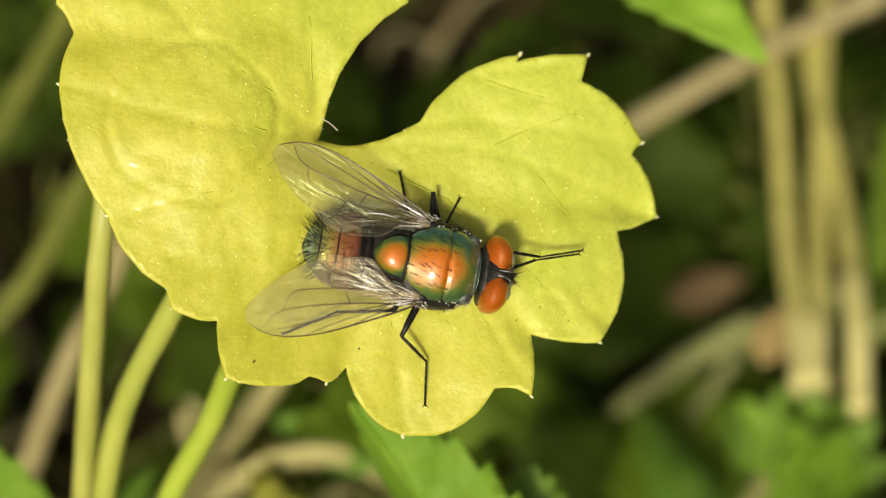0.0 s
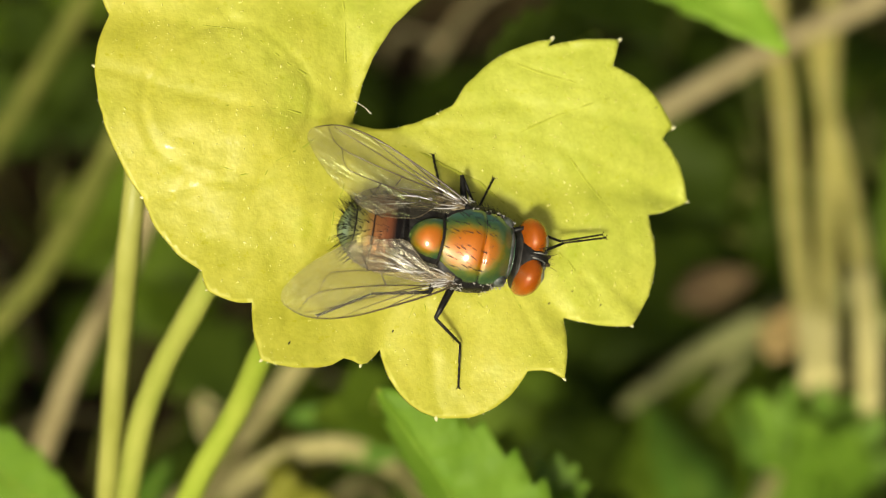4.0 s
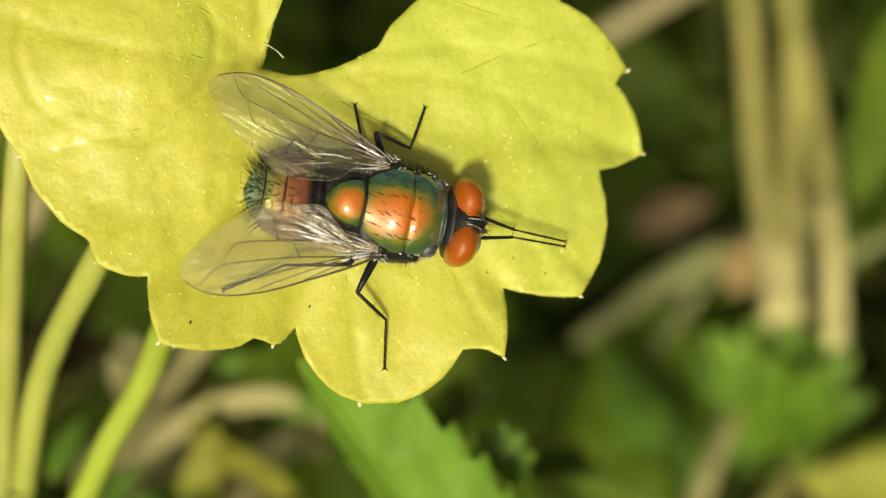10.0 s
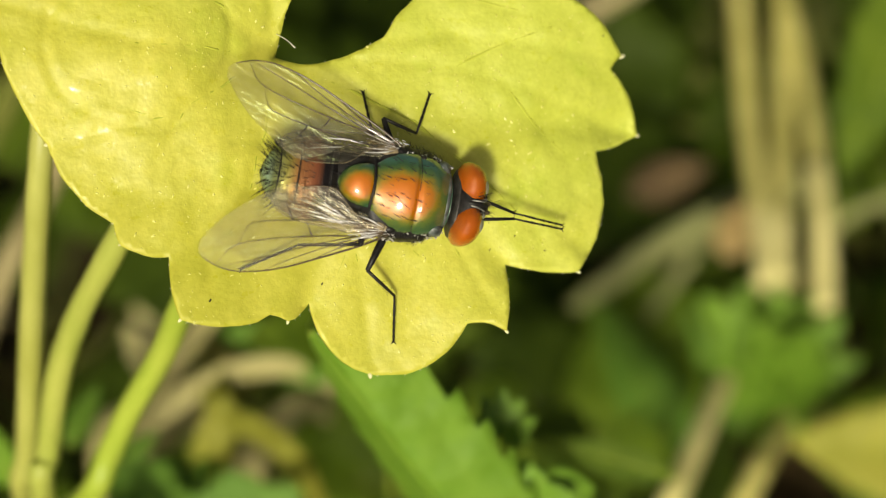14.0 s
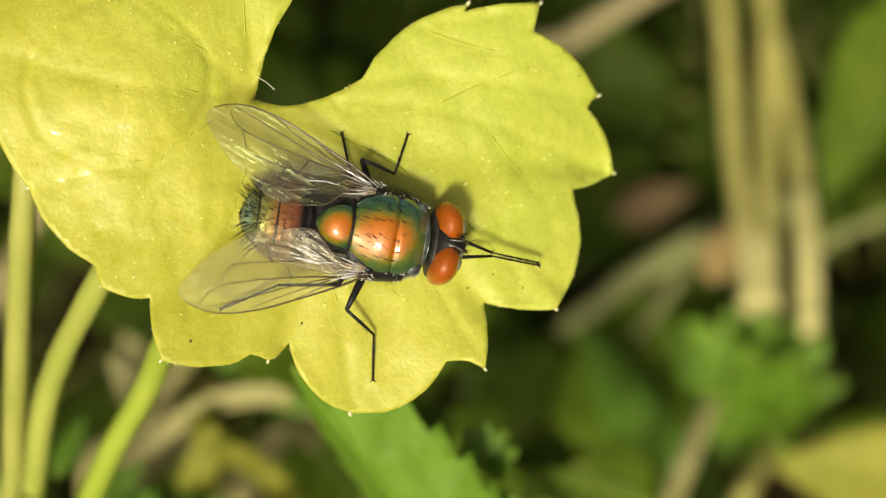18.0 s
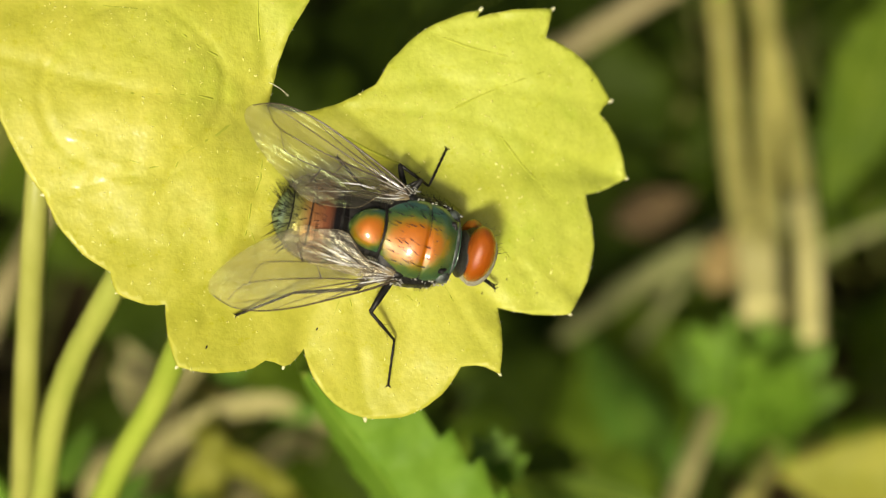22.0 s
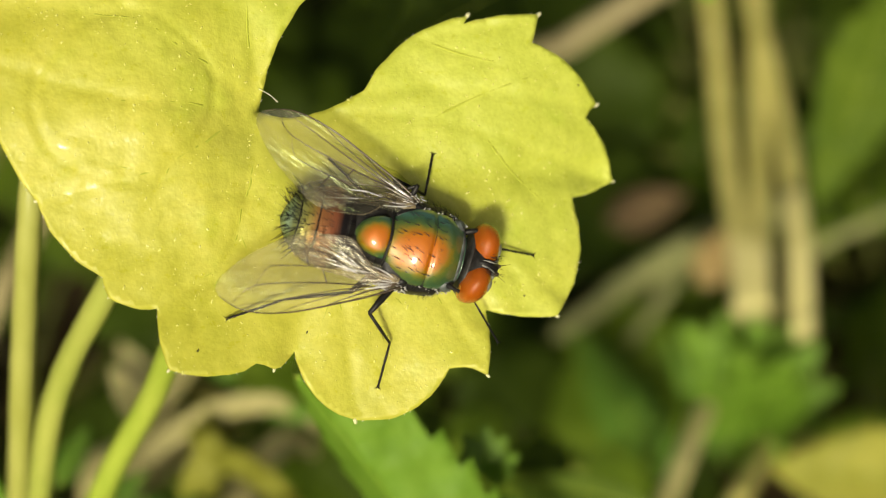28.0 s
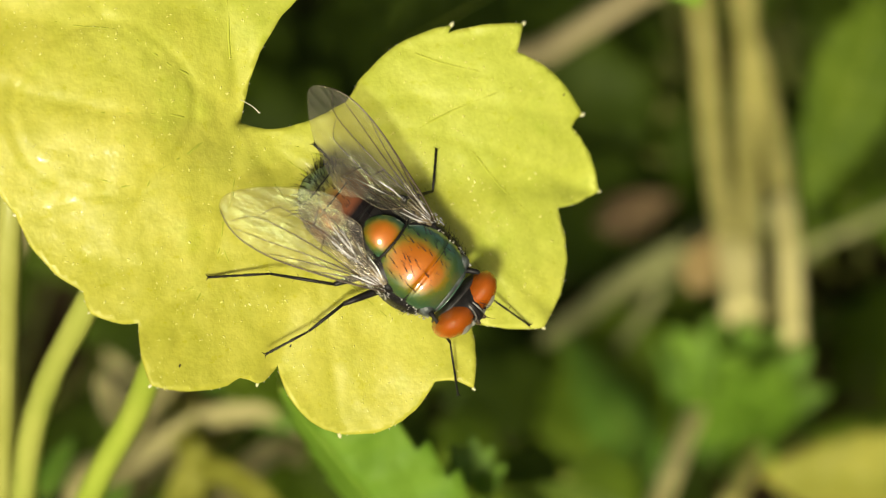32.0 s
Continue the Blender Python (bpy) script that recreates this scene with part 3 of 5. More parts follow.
def blade_geo(length, width, teeth, depth, bend=0.15, lobes=0, step=None, cup=0.12, seed=0, fold=0.0):
    def height(x, y):
        t = x / length
        z = -bend * length * t * t + (cup * abs(y) if y > 0 or not fold else -fold * abs(y)) + 0.05 * width * noise.noise((x * 3 / width, y * 3 / width, seed))
        z -= (0.03 if fold else 0.10) * width * math.exp(-(y / (0.06 * width)) ** 2) * (1 - t)
        k = (x - 0.9 * abs(y)) * teeth / length
        return z - 0.025 * width * (0.5 + 0.5 * math.cos(2 * math.pi * k))
    g = Geo().sheet(blade_outline(length, width, teeth, depth, lobes=lobes), height, step or width / 5, 0.16)
    if fold:
        g.v = [Vector((p.x, p.y * 0.28, p.z)) if p.y < 0 else p for p in g.v]
    return g


def aim(base, tip, normal):
    """The pose of a blade at base that reaches towards tip and faces along normal; millimetres."""
    x = (Vector(tip) - Vector(base)).normalized()
    y = Vector(normal).cross(x).normalized()
    z = x.cross(y)
    m = Matrix((x, y, z)).transposed().to_4x4()
    m.translation = Vector(base) * MM
    return m


VIEW = Vector((0, -0.53, 0.848))

stem("stalk", [(-22.5, 1, -6), (-21.5, -3.0, 45), (-19.43, -3.32, 68), (-18.58, -2.46, 72), (-17.02, 0.69, 80), (-15.56, 3.51, 87), (-15.04, 6.16, 89.5)], 0.60, 0.54, BEIGE,
     "pale beige-green upright leaf stalk below the yellow leaf", "stalk", "stalks under the leaf")
stem("stalk", [(-19.8, 1, -6), (-19.4, -4.0, 48), (-18.02, -4.13, 70), (-17.35, -2.92, 73), (-16.15, -1.18, 77.5), (-14.58, -0.16, 81.5), (-12.87, 0.42, 85), (-11.51, 1.14, 87.5)], 0.62, 0.58, PETIOLE,
     "pale green curved leaf stalk below the yellow leaf", "stalk", "stalks under the leaf")

for pts, r in (([(34.7, 45.8, -6), (29.4, 32.6, 18.6), (27.6, 29.5, 27.4), (26.85, 28.2, 30.2), (26.6, 27.9, 31.6), (26.65, 28.8, 31.7), (26.8, 32.2, 31.3), (27.2, 44.4, 29.5), (27.7, 56.2, 29.9), (27.7, 64.8, 30.5), (27.6, 72.3, 32.8)], 0.95),
               ([(35.9, 45.8, -6), (30.4, 32.6, 18.6), (28.5, 29.5, 27.4), (27.85, 28.2, 30.2), (27.6, 27.9, 31.6), (27.7, 28.8, 31.7), (28.2, 32.1, 31.3), (30.0, 44.3, 29.5), (31.4, 56.2, 29.8), (32.7, 65.4, 29.7), (33.3, 72.9, 32.1)], 0.9),
               ([(39.9, 43.7, -6), (33.9, 31.0, 18.1), (31.8, 28.0, 26.6), (31.1, 26.8, 29.3), (30.8, 26.5, 30.7), (30.9, 27.3, 30.8), (31.4, 32.1, 31.3), (31.9, 38.9, 30.8), (32.2, 48.3, 29.6), (31.3, 59.6, 29.6), (31.3, 66.1, 29.0)], 0.9)):
    ob = stem("dry_stalk", pts, r * 1.12, r * 0.9, STRAW, "straw-coloured dry upright stalk with a pale base", "stalk", "dry stalks")
    line = curve(pts, 6)
    k = line[23:43 if pts[0][0] > 39 else 39]
    part("pale_base", Geo().tube([p - Vector(line[0]) for p in k], mixr(r * 1.28, r * 0.97, len(k)), 10), WHITISH, ob, "bleached whitish sheath")
stem("twig", [(-15.3, 34.6, -4), (6.0, 48.6, 29.8), (14.7, 54.1, 31.0), (20.6, 58.1, 31.2), (26.2, 61.5, 31.6), (30.9, 64.0, 32.0), (35.7, 66.4, 32.4), (41.7, 70.1, 32.5)], 1.0, 1.0, TWIG,
     "thin tan twig slanting across the dry stalks", "twig")
stem("fallen_stalk", [(13.5, 44, -4), (12.9, 34, 16.0), (13.7, 32.3, 21.0), (16.0, 33.5, 22.0), (19.5, 35.8, 22.6), (25.0, 38.6, 23.3), (33.1, 41.9, 23.2)], 0.35, 1.5, DIM, "pale dry stalk lying across the low plants", "stalk", "fallen stalks")
stem("fallen_stalk", [(21.5, 42, -4), (19.6, 33, 16), (19.3, 31.6, 20.0), (21.0, 33.5, 21.0), (22.8, 35.4, 22.5), (25.1, 37.6, 23.5)], 0.35, 0.7, DIM, "pale dry stalk lying across the low plants", "stalk", "fallen stalks")
stem("fallen_stalk", [(31, 36.5, -4), (32.5, 36.5, 10), (33.5, 36.6, 20), (35.0, 37.1, 25.0), (39.7, 38.8, 26.0), (48, 42, 28)], 0.6, 0.5, DIM, "pale dry stalk lying across the low plants", "stalk", "fallen stalks")
stem("dry_stalk", [(16.5, 10, -6), (17.2, 10, 12), (17.06, 9.31, 26), (16.98, 8.46, 34), (19.11, 12.63, 33), (21.13, 16.99, 31), (23.46, 21.79, 28), (25.64, 26.36, 24)], 0.95, 0.75, WHITISH, "pale straw-coloured bent dry stalk", "stalk", "dry stalks")
stem("dry_stalk", [(21.5, 9, -6), (22.0, 9.2, 18), (22.41, 9.37, 30), (24.04, 12.19, 31), (26.02, 15.64, 29), (28.91, 20.8, 24)], 0.9, 0.8, STRAW, "olive straw-coloured dry stalk", "stalk", "dry stalks")
stem("grass_stalk", [(-72, 19, -5), (-54, 24.2, 17), (-37.0, 29.0, 37.6), (-31.3, 30.6, 44.5), (-23.8, 32.8, 57.7), (-20.9, 34.2, 64.4), (-17.8, 35.4, 72.9)], 1.0, 0.8, DULL, "dull green leaning grass stalk", "stalk", "grass stalks")
stem("grass_stalk", [(-48, 18, -5), (-40, 21.5, 14), (-33.9, 24.0, 28.6), (-29.3, 25.9, 39.3), (-23.4, 25.0, 52.8), (-18.8, 24.3, 64.8)], 0.9, 0.7, TWIG, "brownish leaning grass stalk", "stalk", "grass stalks")
stem("grass_stalk", [(-65, 46.5, -5), (-52, 48.6, 15), (-40.3, 50.7, 33.5), (-32.1, 52.1, 46.2), (-26.4, 53.3, 55.5)], 1.1, 0.8, DULL, "dull green leaning grass stalk", "stalk", "grass stalks")

stem("grass_stalk", [(-27, 12, -5), (-21.66, 11.83, 38), (-18.21, 11.24, 46), (-15.69, 12.21, 50), (-13.74, 13.98, 52), (-11.8, 15.49, 54), (-10.22, 16.56, 56), (-7, 19, 58)], 0.9, 0.8, DRAB, "tan dry grass stalk behind the green leaf stalk", "stalk", "grass stalks")


def ribbon(pts, width, mat, label):
    """A dry, curled strip of leaf."""
    line = curve(pts, 8)
    base = Vector(line[0])
    g = Geo()
    n = len(line)
    up = Vector((0.2, -0.4, 0.9)).normalized()
    for i, p in enumerate(line):
        d = (line[min(i + 1, n - 1)] - line[max(i - 1, 0)]).normalized()
        s = d.cross(up).normalized()
        w = width * (0.35 + 0.65 * math.sin(math.pi * (0.1 + 0.8 * i / n)))
        for k in (-1, -0.4, 0.4, 1):
            g.v.append(p - base + s * w * k / 2 + up * 0.18 * width * k * k)
        for k in (1, 0.4, -0.4, -1):
            g.v.append(p - base + s * w * k / 2 + up * (0.18 * width * k * k - 0.12))
    for i in range(n - 1):
        for k in range(8):
            a, b = i * 8 + k, i * 8 + (k + 1) % 8
            g.f.append((a, b, b + 8, a + 8))
    g.f += [tuple(range(8))[::-1], tuple((n - 1) * 8 + k for k in range(8))]
    return thing("curled_grass", g, mat, label, "dry leaf", "dry blades", m=Matrix.Translation(base * MM))


ribbon([(-26, 6, -4), (-23, 8, 20), (-19.69, 9.04, 42), (-17.81, 8.86, 47), (-16.42, 9.69, 49), (-13.9, 11.24, 49.5), (-11.03, 12.75, 49), (-8.1, 13.36, 48), (-5.35, 13.29, 45), (-3.45, 15.18, 36)], 1.5, DRAB, "curled drab tan dry grass blade")
ribbon([(-17, 5, -4), (-16, 6, 22), (-14.76, 6.5, 42), (-13.51, 6.8, 47), (-12.82, 7.84, 49), (-12.19, 9.48, 50), (-13.32, 12.31, 49), (-15.72, 15.64, 46)], 2.3, OLIVE, "curled olive-yellow dry blade")
ribbon([(-14.0, 13, -4), (-13.6, 12.5, 32), (-12.81, 10.92, 49), (-11.76, 8.97, 50), (-9.76, 7.85, 50.5), (-7.66, 6.12, 50), (-6.69, 5.83, 44), (-6, 6, 32)], 1.6, OLIVE, "looped olive-yellow dry grass blade")

ribbon([(-24, 8, -4), (-22, 9, 20), (-20.39, 9.58, 36), (-18.45, 9.73, 40), (-16.05, 12.46, 42), (-12.25, 14.78, 43), (-7.82, 16.82, 42), (-5.05, 18.35, 36)], 2.0, DRAB, "curled drab tan dry grass blade")
ribbon([(-18, 6, -4), (-17.5, 8, 30), (-17.0, 9.5, 46), (-15.96, 12.97, 47), (-17.09, 15.95, 46), (-19.49, 19.77, 42)], 2.0, DRAB, "curled drab tan dry grass blade")
ribbon([(-13, 6, -4), (-12, 7, 24), (-11.61, 7.9, 40), (-10.17, 10.17, 44), (-7.63, 12.51, 44), (-6.13, 14.39, 38)], 2.0, DRAB, "curled drab tan dry grass blade")

# leafy shoots
def shoot(root, leaves, mat, label, width=0.45, lobes=2):
    """A plant with leaves that reach from its top to given tips; millimetres."""
    root = Vector(root)
    ob = thing("leafy_shoot", None, None, label, "plant", "leafy shoots", m=Matrix.Translation(Vector((root.x, root.y, 0)) * MM))
    flat = Vector((root.x, root.y, 0))
    part("stalk", Geo().tube(curve([(0, 0, -6), (1.0, 0.6, 0.5 * root.z), (0, 0, root.z)], 5), mixr(0.5, 0.08, 11), 8), FRESH, ob)
    for i, tip in enumerate(leaves):
        a, b = root - flat, Vector(tip) - flat
        l = (b - a).length
        leaf = part("leaf", blade_geo(l, l * width, 7, 0.25, 0.08, lobes, l * width / 9, seed=20 + i), mat, ob)
        leaf.matrix_basis = aim(a, b, (0.25 * math.sin(2.4 * i), -0.5 + 0.25 * math.cos(1.9 * i), 0.8))
    return ob


# bright leaf under the yellow one, with a pale midrib
def bright_leaf(base, tip, normal, width, teeth, label, mat=BRIGHT, stalk=True, lobes=0, rib=True, seed=1, bend=0.05, fold=0.0, rib_r=0.0):
    length = (Vector(tip) - Vector(base)).length
    ob = thing("leaf", None, None, label, "leaf", m=aim(base, tip, normal))
    part("blade", blade_geo(length, width, teeth, 0.22, bend, lobes, width / 9, seed=seed, fold=fold), mat, ob)
    if rib:
        k = [(length * t, 0, -bend * length * t * t - 0.02 * width) for t in (0, 0.25, 0.5, 0.75, 0.97)]
        part("midrib", Geo().tube(k, mixr(rib_r or 0.006 * width + 0.05, 0.03, 5), 6), TWIG if mat in (DRY, PEACH) else LIME if rib_r else FRESH, ob, "brown midrib" if mat in (DRY, PEACH) else "pale green midrib")
    if stalk:
        # the stalk runs down and away to the soil
        a = Vector(base)
        d = (a - Vector((0, -40, 154))).normalized()
        foot = a + d * ((a.z + 4) / -d.z)
        back = ob.matrix_world.inverted()
        line = [back @ (p * MM) / MM for p in (a, a.lerp(foot, 0.3) + Vector((0, 0, -0.4)), a.lerp(foot, 0.65), foot)]
        part("petiole", Geo().tube(curve(line, 4), mixr(0.1, 0.45, 13), 8), TWIG if mat in (DRY, PEACH) else FRESH, ob, "thin stalk")
    return ob


bright_leaf((-4.6, -0.45, 79.7), (10.95, -15.2, 59.0), (0.1, -0.5, 0.86), 4.6, 14, "fresh bright green toothed leaf folded along its pale midrib", seed=2, fold=0.9, rib_r=0.07)
bright_leaf((5.36, 34.6, 80.0), (17.3, 22.0, 78.3), (0, -0.3, 0.95), 3.7, 9, "fresh bright green toothed leaf above the dry stalks", LIME, seed=3)
# added dark leaf: its colour stands for the shaded part of the bright leaf
bright_leaf((7.0, 24.0, 77.0), (-0.2, 19.0, 77.5), (0.3, -0.4, 0.85), 3.4, 6, "dark green toothed leaf behind the leaf notch, for the bright leaf's shaded part", DEEP, seed=9)
bright_leaf((-30.5, 5.5, 67.0), (-21.4, 1.4, 56.8), VIEW, 2.8, 7, "bright green toothed leaf at the foot of the stalks", seed=4)
bright_leaf((41, 12.6, 31.5), (26.6, 14.0, 32.8), (0.05, -0.5, 0.85), 4.6, 6, "fading olive-yellow leaf near the ground", OLIVE, seed=5)
bright_leaf((37.5, 44.5, 48.5), (31.0, 31.4, 41.0), (0, -0.53, 0.85), 4.0, 6, "broad green leaf beside the dry stalks", GREEN, seed=6)
bright_leaf((18.2, 42.9, 20.0), (25.73, 45.7, 20.0), (0, -0.6, 0.8), 2.1, 4, "dry reddish-brown curled leaf above the low plants", DRY, True, 0, True, 7)
bright_leaf((23.9, 30.9, 30.0), (26.4, 36.2, 30.0), (-0.3, -0.6, 0.7), 1.9, 4, "dry peach-tan curled leaf between the stalks", PEACH, True, 0, True, 8)
bright_leaf((20.6, 17.1, 22.0), (14.4, 31.6, 22.0), VIEW, 3.0, 6, "broad green leaf close to the ground", MIDGREEN, seed=11)
bright_leaf((13.6, -0.4, 62.0), (5.9, 2.0, 62.0), VIEW, 1.1, 7, "narrow mid-green leaf below the yellow leaf", GREEN, seed=12)
bright_leaf((24.94, 17.46, 25.0), (20.63, 28.03, 28.0), VIEW, 1.2, 7, "narrow green leaf beside the leafy shoot", MIDGREEN, seed=17)
bright_leaf((-4.6, 13.2, 48.0), (-12.9, 16.2, 48.0), VIEW, 2.3, 6, "olive-green leaf below the yellow leaf", MIDGREEN, seed=18)
bright_leaf((-15.56, 14.72, 38.0), (-20.58, 23.75, 38.0), VIEW, 1.9, 5, "broad dry tan leaf behind the green stalks", DRAB, seed=19)
bright_leaf((-10.4, 13.9, 44.0), (-18.4, 17.4, 44.0), VIEW, 2.2, 5, "faded olive leaf behind the green leaf stalk", FADED, seed=23)
bright_leaf((-15.01, 8.27, 57.0), (-17.73, 12.56, 56.0), VIEW, 1.1, 4, "dry tan leaf behind the green stalks", DRAB, seed=13)
bright_leaf((-19.94, 4.35, 57.0), (-18.4, 8.21, 57.0), VIEW, 0.9, 5, "small green leaf between the stalks", MIDGREEN, seed=15)
bright_leaf((-17.07, 2.46, 58.0), (-14.63, 4.61, 58.0), VIEW, 0.8, 5, "small green leaf between the stalks", MIDGREEN, seed=16)


shoot((27.48, 21.22, 27.0), [(21.55, 25.8, 33.0), (24.4, 26.1, 33.5), (26.7, 25.5, 34.0), (29.2, 24.6, 34.0), (31.4, 23.9, 32.6), (32.76, 21.01, 31.0), (32.03, 19.17, 29.0), (28.66, 16.93, 27.0), (25.19, 16.57, 27.0), (23.0, 18.52, 29.0), (21.82, 21.82, 31.0), (24.85, 21.51, 36.0), (28.01, 20.5, 36.0), (29.6, 19.19, 33.0)], SHOOT,
      "leafy green shoot at the foot of the dry stalks", 0.4, 2)
shoot((4.1, -1.37, 69.8), [(3.2, 0.1, 71.4), (4.25, 0.5, 71.4), (5.17, 0.15, 70.9), (5.8, -0.69, 70.4), (5.45, -1.64, 70.4)], SHOOT, "small crinkled green shoot below the yellow leaf", 0.5, 2)
shoot((5.69, -5.0, 70.8), [(3.96, -3.51, 71.0), (4.59, -2.94, 71.0), (5.28, -3.77, 72.0), (6.06, -3.58, 71.0), (6.87, -3.81, 71.0), (7.89, -3.71, 70.0), (8.67, -4.27, 70.0), (4.2, -5.3, 71.0), (7.39, -5.34, 71.5)], BRIGHT, "small crinkled green shoot below the yellow leaf", 0.5, 0)
shoot((6.0, 3.5, 49), [(13.0, 6.0, 50.0), (11, 11, 46), (3, 10, 50)], GREEN, "broad green leaves close to the ground", 0.4, 0)
shoot((-14, 2, 50), [(-19, -3, 56), (-17, 9, 46), (-7, 3, 52), (-20, 6, 50)], MIDGREEN, "broad green leaves between the stalks", 0.45, 2)
shoot((-3, 14, 54), [(-9.5, 10.4, 57.8), (-3, 8.0, 59), (4, 12, 55)], GREEN, "broad green leaves behind the yellow leaf", 0.45, 2)


def low_plant(x, y, h, mat, n, size, seed, label, lobes=3, stalk_mat=FRESH):
    """A tuft of lobed leaves, each on its own stalk."""
    rnd = random.Random(seed)
    ob = thing("low_plant", None, None, label, "plant", "low plants", m=pose(x * MM, y * MM, 0, 0, 0, 0))
    shared = [blade_geo(size, size * 0.5, 6, 0.25, 0.2, lobes, size / 9, seed=seed + k).mesh("leaf", mat) for k in range(2)]
    for i in range(n):
        a = 2 * math.pi * (i + rnd.random() * 0.7) / n
        r = size * rnd.uniform(0.4, 1.3)
        z = h * rnd.uniform(0.55, 1.0)
        top = Vector((r * math.cos(a), r * math.sin(a), z))
        leaf = new("leaf", shared[i % 2])
        leaf.parent = ob
        d = Vector((math.cos(a + rnd.uniform(-0.5, 0.5)), math.sin(a + rnd.uniform(-0.5, 0.5)), rnd.uniform(-0.5, 0.15)))
        leaf.matrix_basis = aim(top, top + d, (rnd.uniform(-0.3, 0.3), rnd.uniform(-0.6, 0.1), 1))
        k = curve([(0, 0, -5), (0.3 * top.x, 0.3 * top.y, 0.5 * z), tuple(top)], 4)
        part("stalk", Geo().tube(k, 0.35, 6), stalk_mat, ob)
    return ob


low_plant(38, 2, 22, MIDGREEN, 7, 8, 12, "leafy tuft of green lobed leaves")
low_plant(5, 11, 44, GREEN, 6, 7, 13, "leafy tuft of green lobed leaves")
rnd = random.Random(21)
spots = [(36, 56), (30, 66), (62, 92), (-2, 44), (-60, 72), (-38, 34), (-24, 44), (-8, 38), (8, 46), (16, 62), (40, 46), (52, 34), (44, 62), (2, 66), (-20, 66), (-46, 58), (34, 80), (72, 112), (88, 58),
         (-12, 20), (-30, 14), (8, 30), (48, 12), (40, 24), (-48, 12), (-4, 52), (44, 44), (-34, -6), (0, 104), (50, 100), (-40, 92)]
for i, (x, y) in enumerate(spots):
    mat = GREEN if x > 30 and y < 50 else (GREEN, DEEP, GREEN, DEEP, DEEP)[i % 5] if i > 4 else DEEP
    low_plant(x + rnd.uniform(-3, 3), y + rnd.uniform(-3, 3), rnd.uniform(10, 26), mat, rnd.randint(4, 7), rnd.uniform(11, 19), 40 + i,
              "low tuft of dark green lobed leaves on the ground", rnd.choice((2, 3, 0)), DULL)
rnd = random.Random(22)
for i in range(26):
    x, y = rnd.uniform(-50, 60), rnd.uniform(22, 105)
    a, l = rnd.uniform(0, 6.28), rnd.uniform(18, 40)
    if -20 < x < 10 and y < 75:
        continue
    lean = Vector((math.cos(a), math.sin(a), rnd.uniform(0.3, 1.3))).normalized() * l
    stem("grass_stalk", [(x, y, -5), (x + 0.4 * lean.x, y + 0.4 * lean.y, 0.55 * lean.z), (x + lean.x, y + lean.y, lean.z)], rnd.uniform(0.5, 1.0), 0.25,
         rnd.choice((STRAW, DULL, TWIG)), "thin grass stalk among the low plants", "stalk", "grass stalks")


def litter():
    rnd = random.Random(5)
    g = Geo()
    for i in range(900):
        x, y = rnd.uniform(-80, 95), rnd.uniform(-45, 150)
        a = rnd.uniform(0, 6.28)
        l, w = rnd.uniform(3, 11), rnd.uniform(0.6, 3.0)
        z = 5 * noise.noise((x / 28, y / 28, 3.1)) - 3 + rnd.uniform(0.6, 2.2)
        u, v = Vector((math.cos(a), math.sin(a), rnd.uniform(-0.3, 0.3))), Vector((-math.sin(a), math.cos(a), rnd.uniform(-0.5, 0.5)))
        n = len(g.v)
        for k in range(5):
            t = k / 4
            s = w * math.sin(math.pi * (0.12 + 0.76 * t))
            c = Vector((x, y, z)) + u * l * (t - 0.5) + Vector((0, 0, l * 0.25 * (t - 0.5) ** 2))
            g.v += [c - v * s / 2, c + v * s / 2, c + v * s / 2 - Vector((0, 0, 0.2)), c - v * s / 2 - Vector((0, 0, 0.2))]
        for k in range(4):
            b = n + 4 * k
            for q in range(4):
                g.f.append((b + q, b + (q + 1) % 4, b + 4 + (q + 1) % 4, b + 4 + q))
        g.f += [(n, n + 3, n + 2, n + 1), (n + 16, n + 17, n + 18, n + 19)]
    thing("leaf_litter", g, LITTER, "brown and tan dead leaves and straw on the soil", "litter", kind="stuff")


litter()


# ---- the fly ----
# its own frame: x to the head, y to its left, z up from the leaf; millimetres
fly = thing("fly", None, None, "greenbottle fly with copper-green metallic body and brick-red eyes", "fly")


def rings(xs, width, top, low, n=28, pw=0.85, ph=0.9):
    """A body along x whose cross section is a rounded oval."""
    g = Geo()
    for x in xs:
        w, t, b = width(x), top(x), low(x)
        c, h = (t + b) / 2, (t - b) / 2
        for k in range(n):
            a = 2 * math.pi * k / n
            ca, sa = math.cos(a), math.sin(a)
            g.v.append(Vector((x, w * math.copysign(abs(ca) ** pw, ca), c + h * math.copysign(abs(sa) ** ph, sa))))
    for i in range(len(xs) - 1):
        for k in range(n):
            a, b = i * n + k, i * n + (k + 1) % n
            g.f.append((a, b, b + n, a + n))
    g.f += [tuple(range(n)), tuple((len(xs) - 1) * n + k for k in range(n))[::-1]]
    return g


def span(a, b, n):
    return [a + (b - a) * i / (n - 1) for i in range(n)]


SEAM, LOW = 0.68, 1.2


def scutum_w(x):
    return 1.54 * max(0.0, 1 - abs((x - 0.5) / 1.86) ** 2.5) ** 0.43


def scutum_t(x):
    z = 1.75 + 1.42 * max(0.0, 1 - abs((x - 0.35) / 2.05) ** 2.6) ** 0.5
    z += 0.085 * math.cos((x - 0.36) * math.pi / 1.0) if x < SEAM else 0.05 * math.cos((x - 1.08) * math.pi / 0.8)
    return z - 0.09 * math.exp(-((x - SEAM) / 0.08) ** 2)


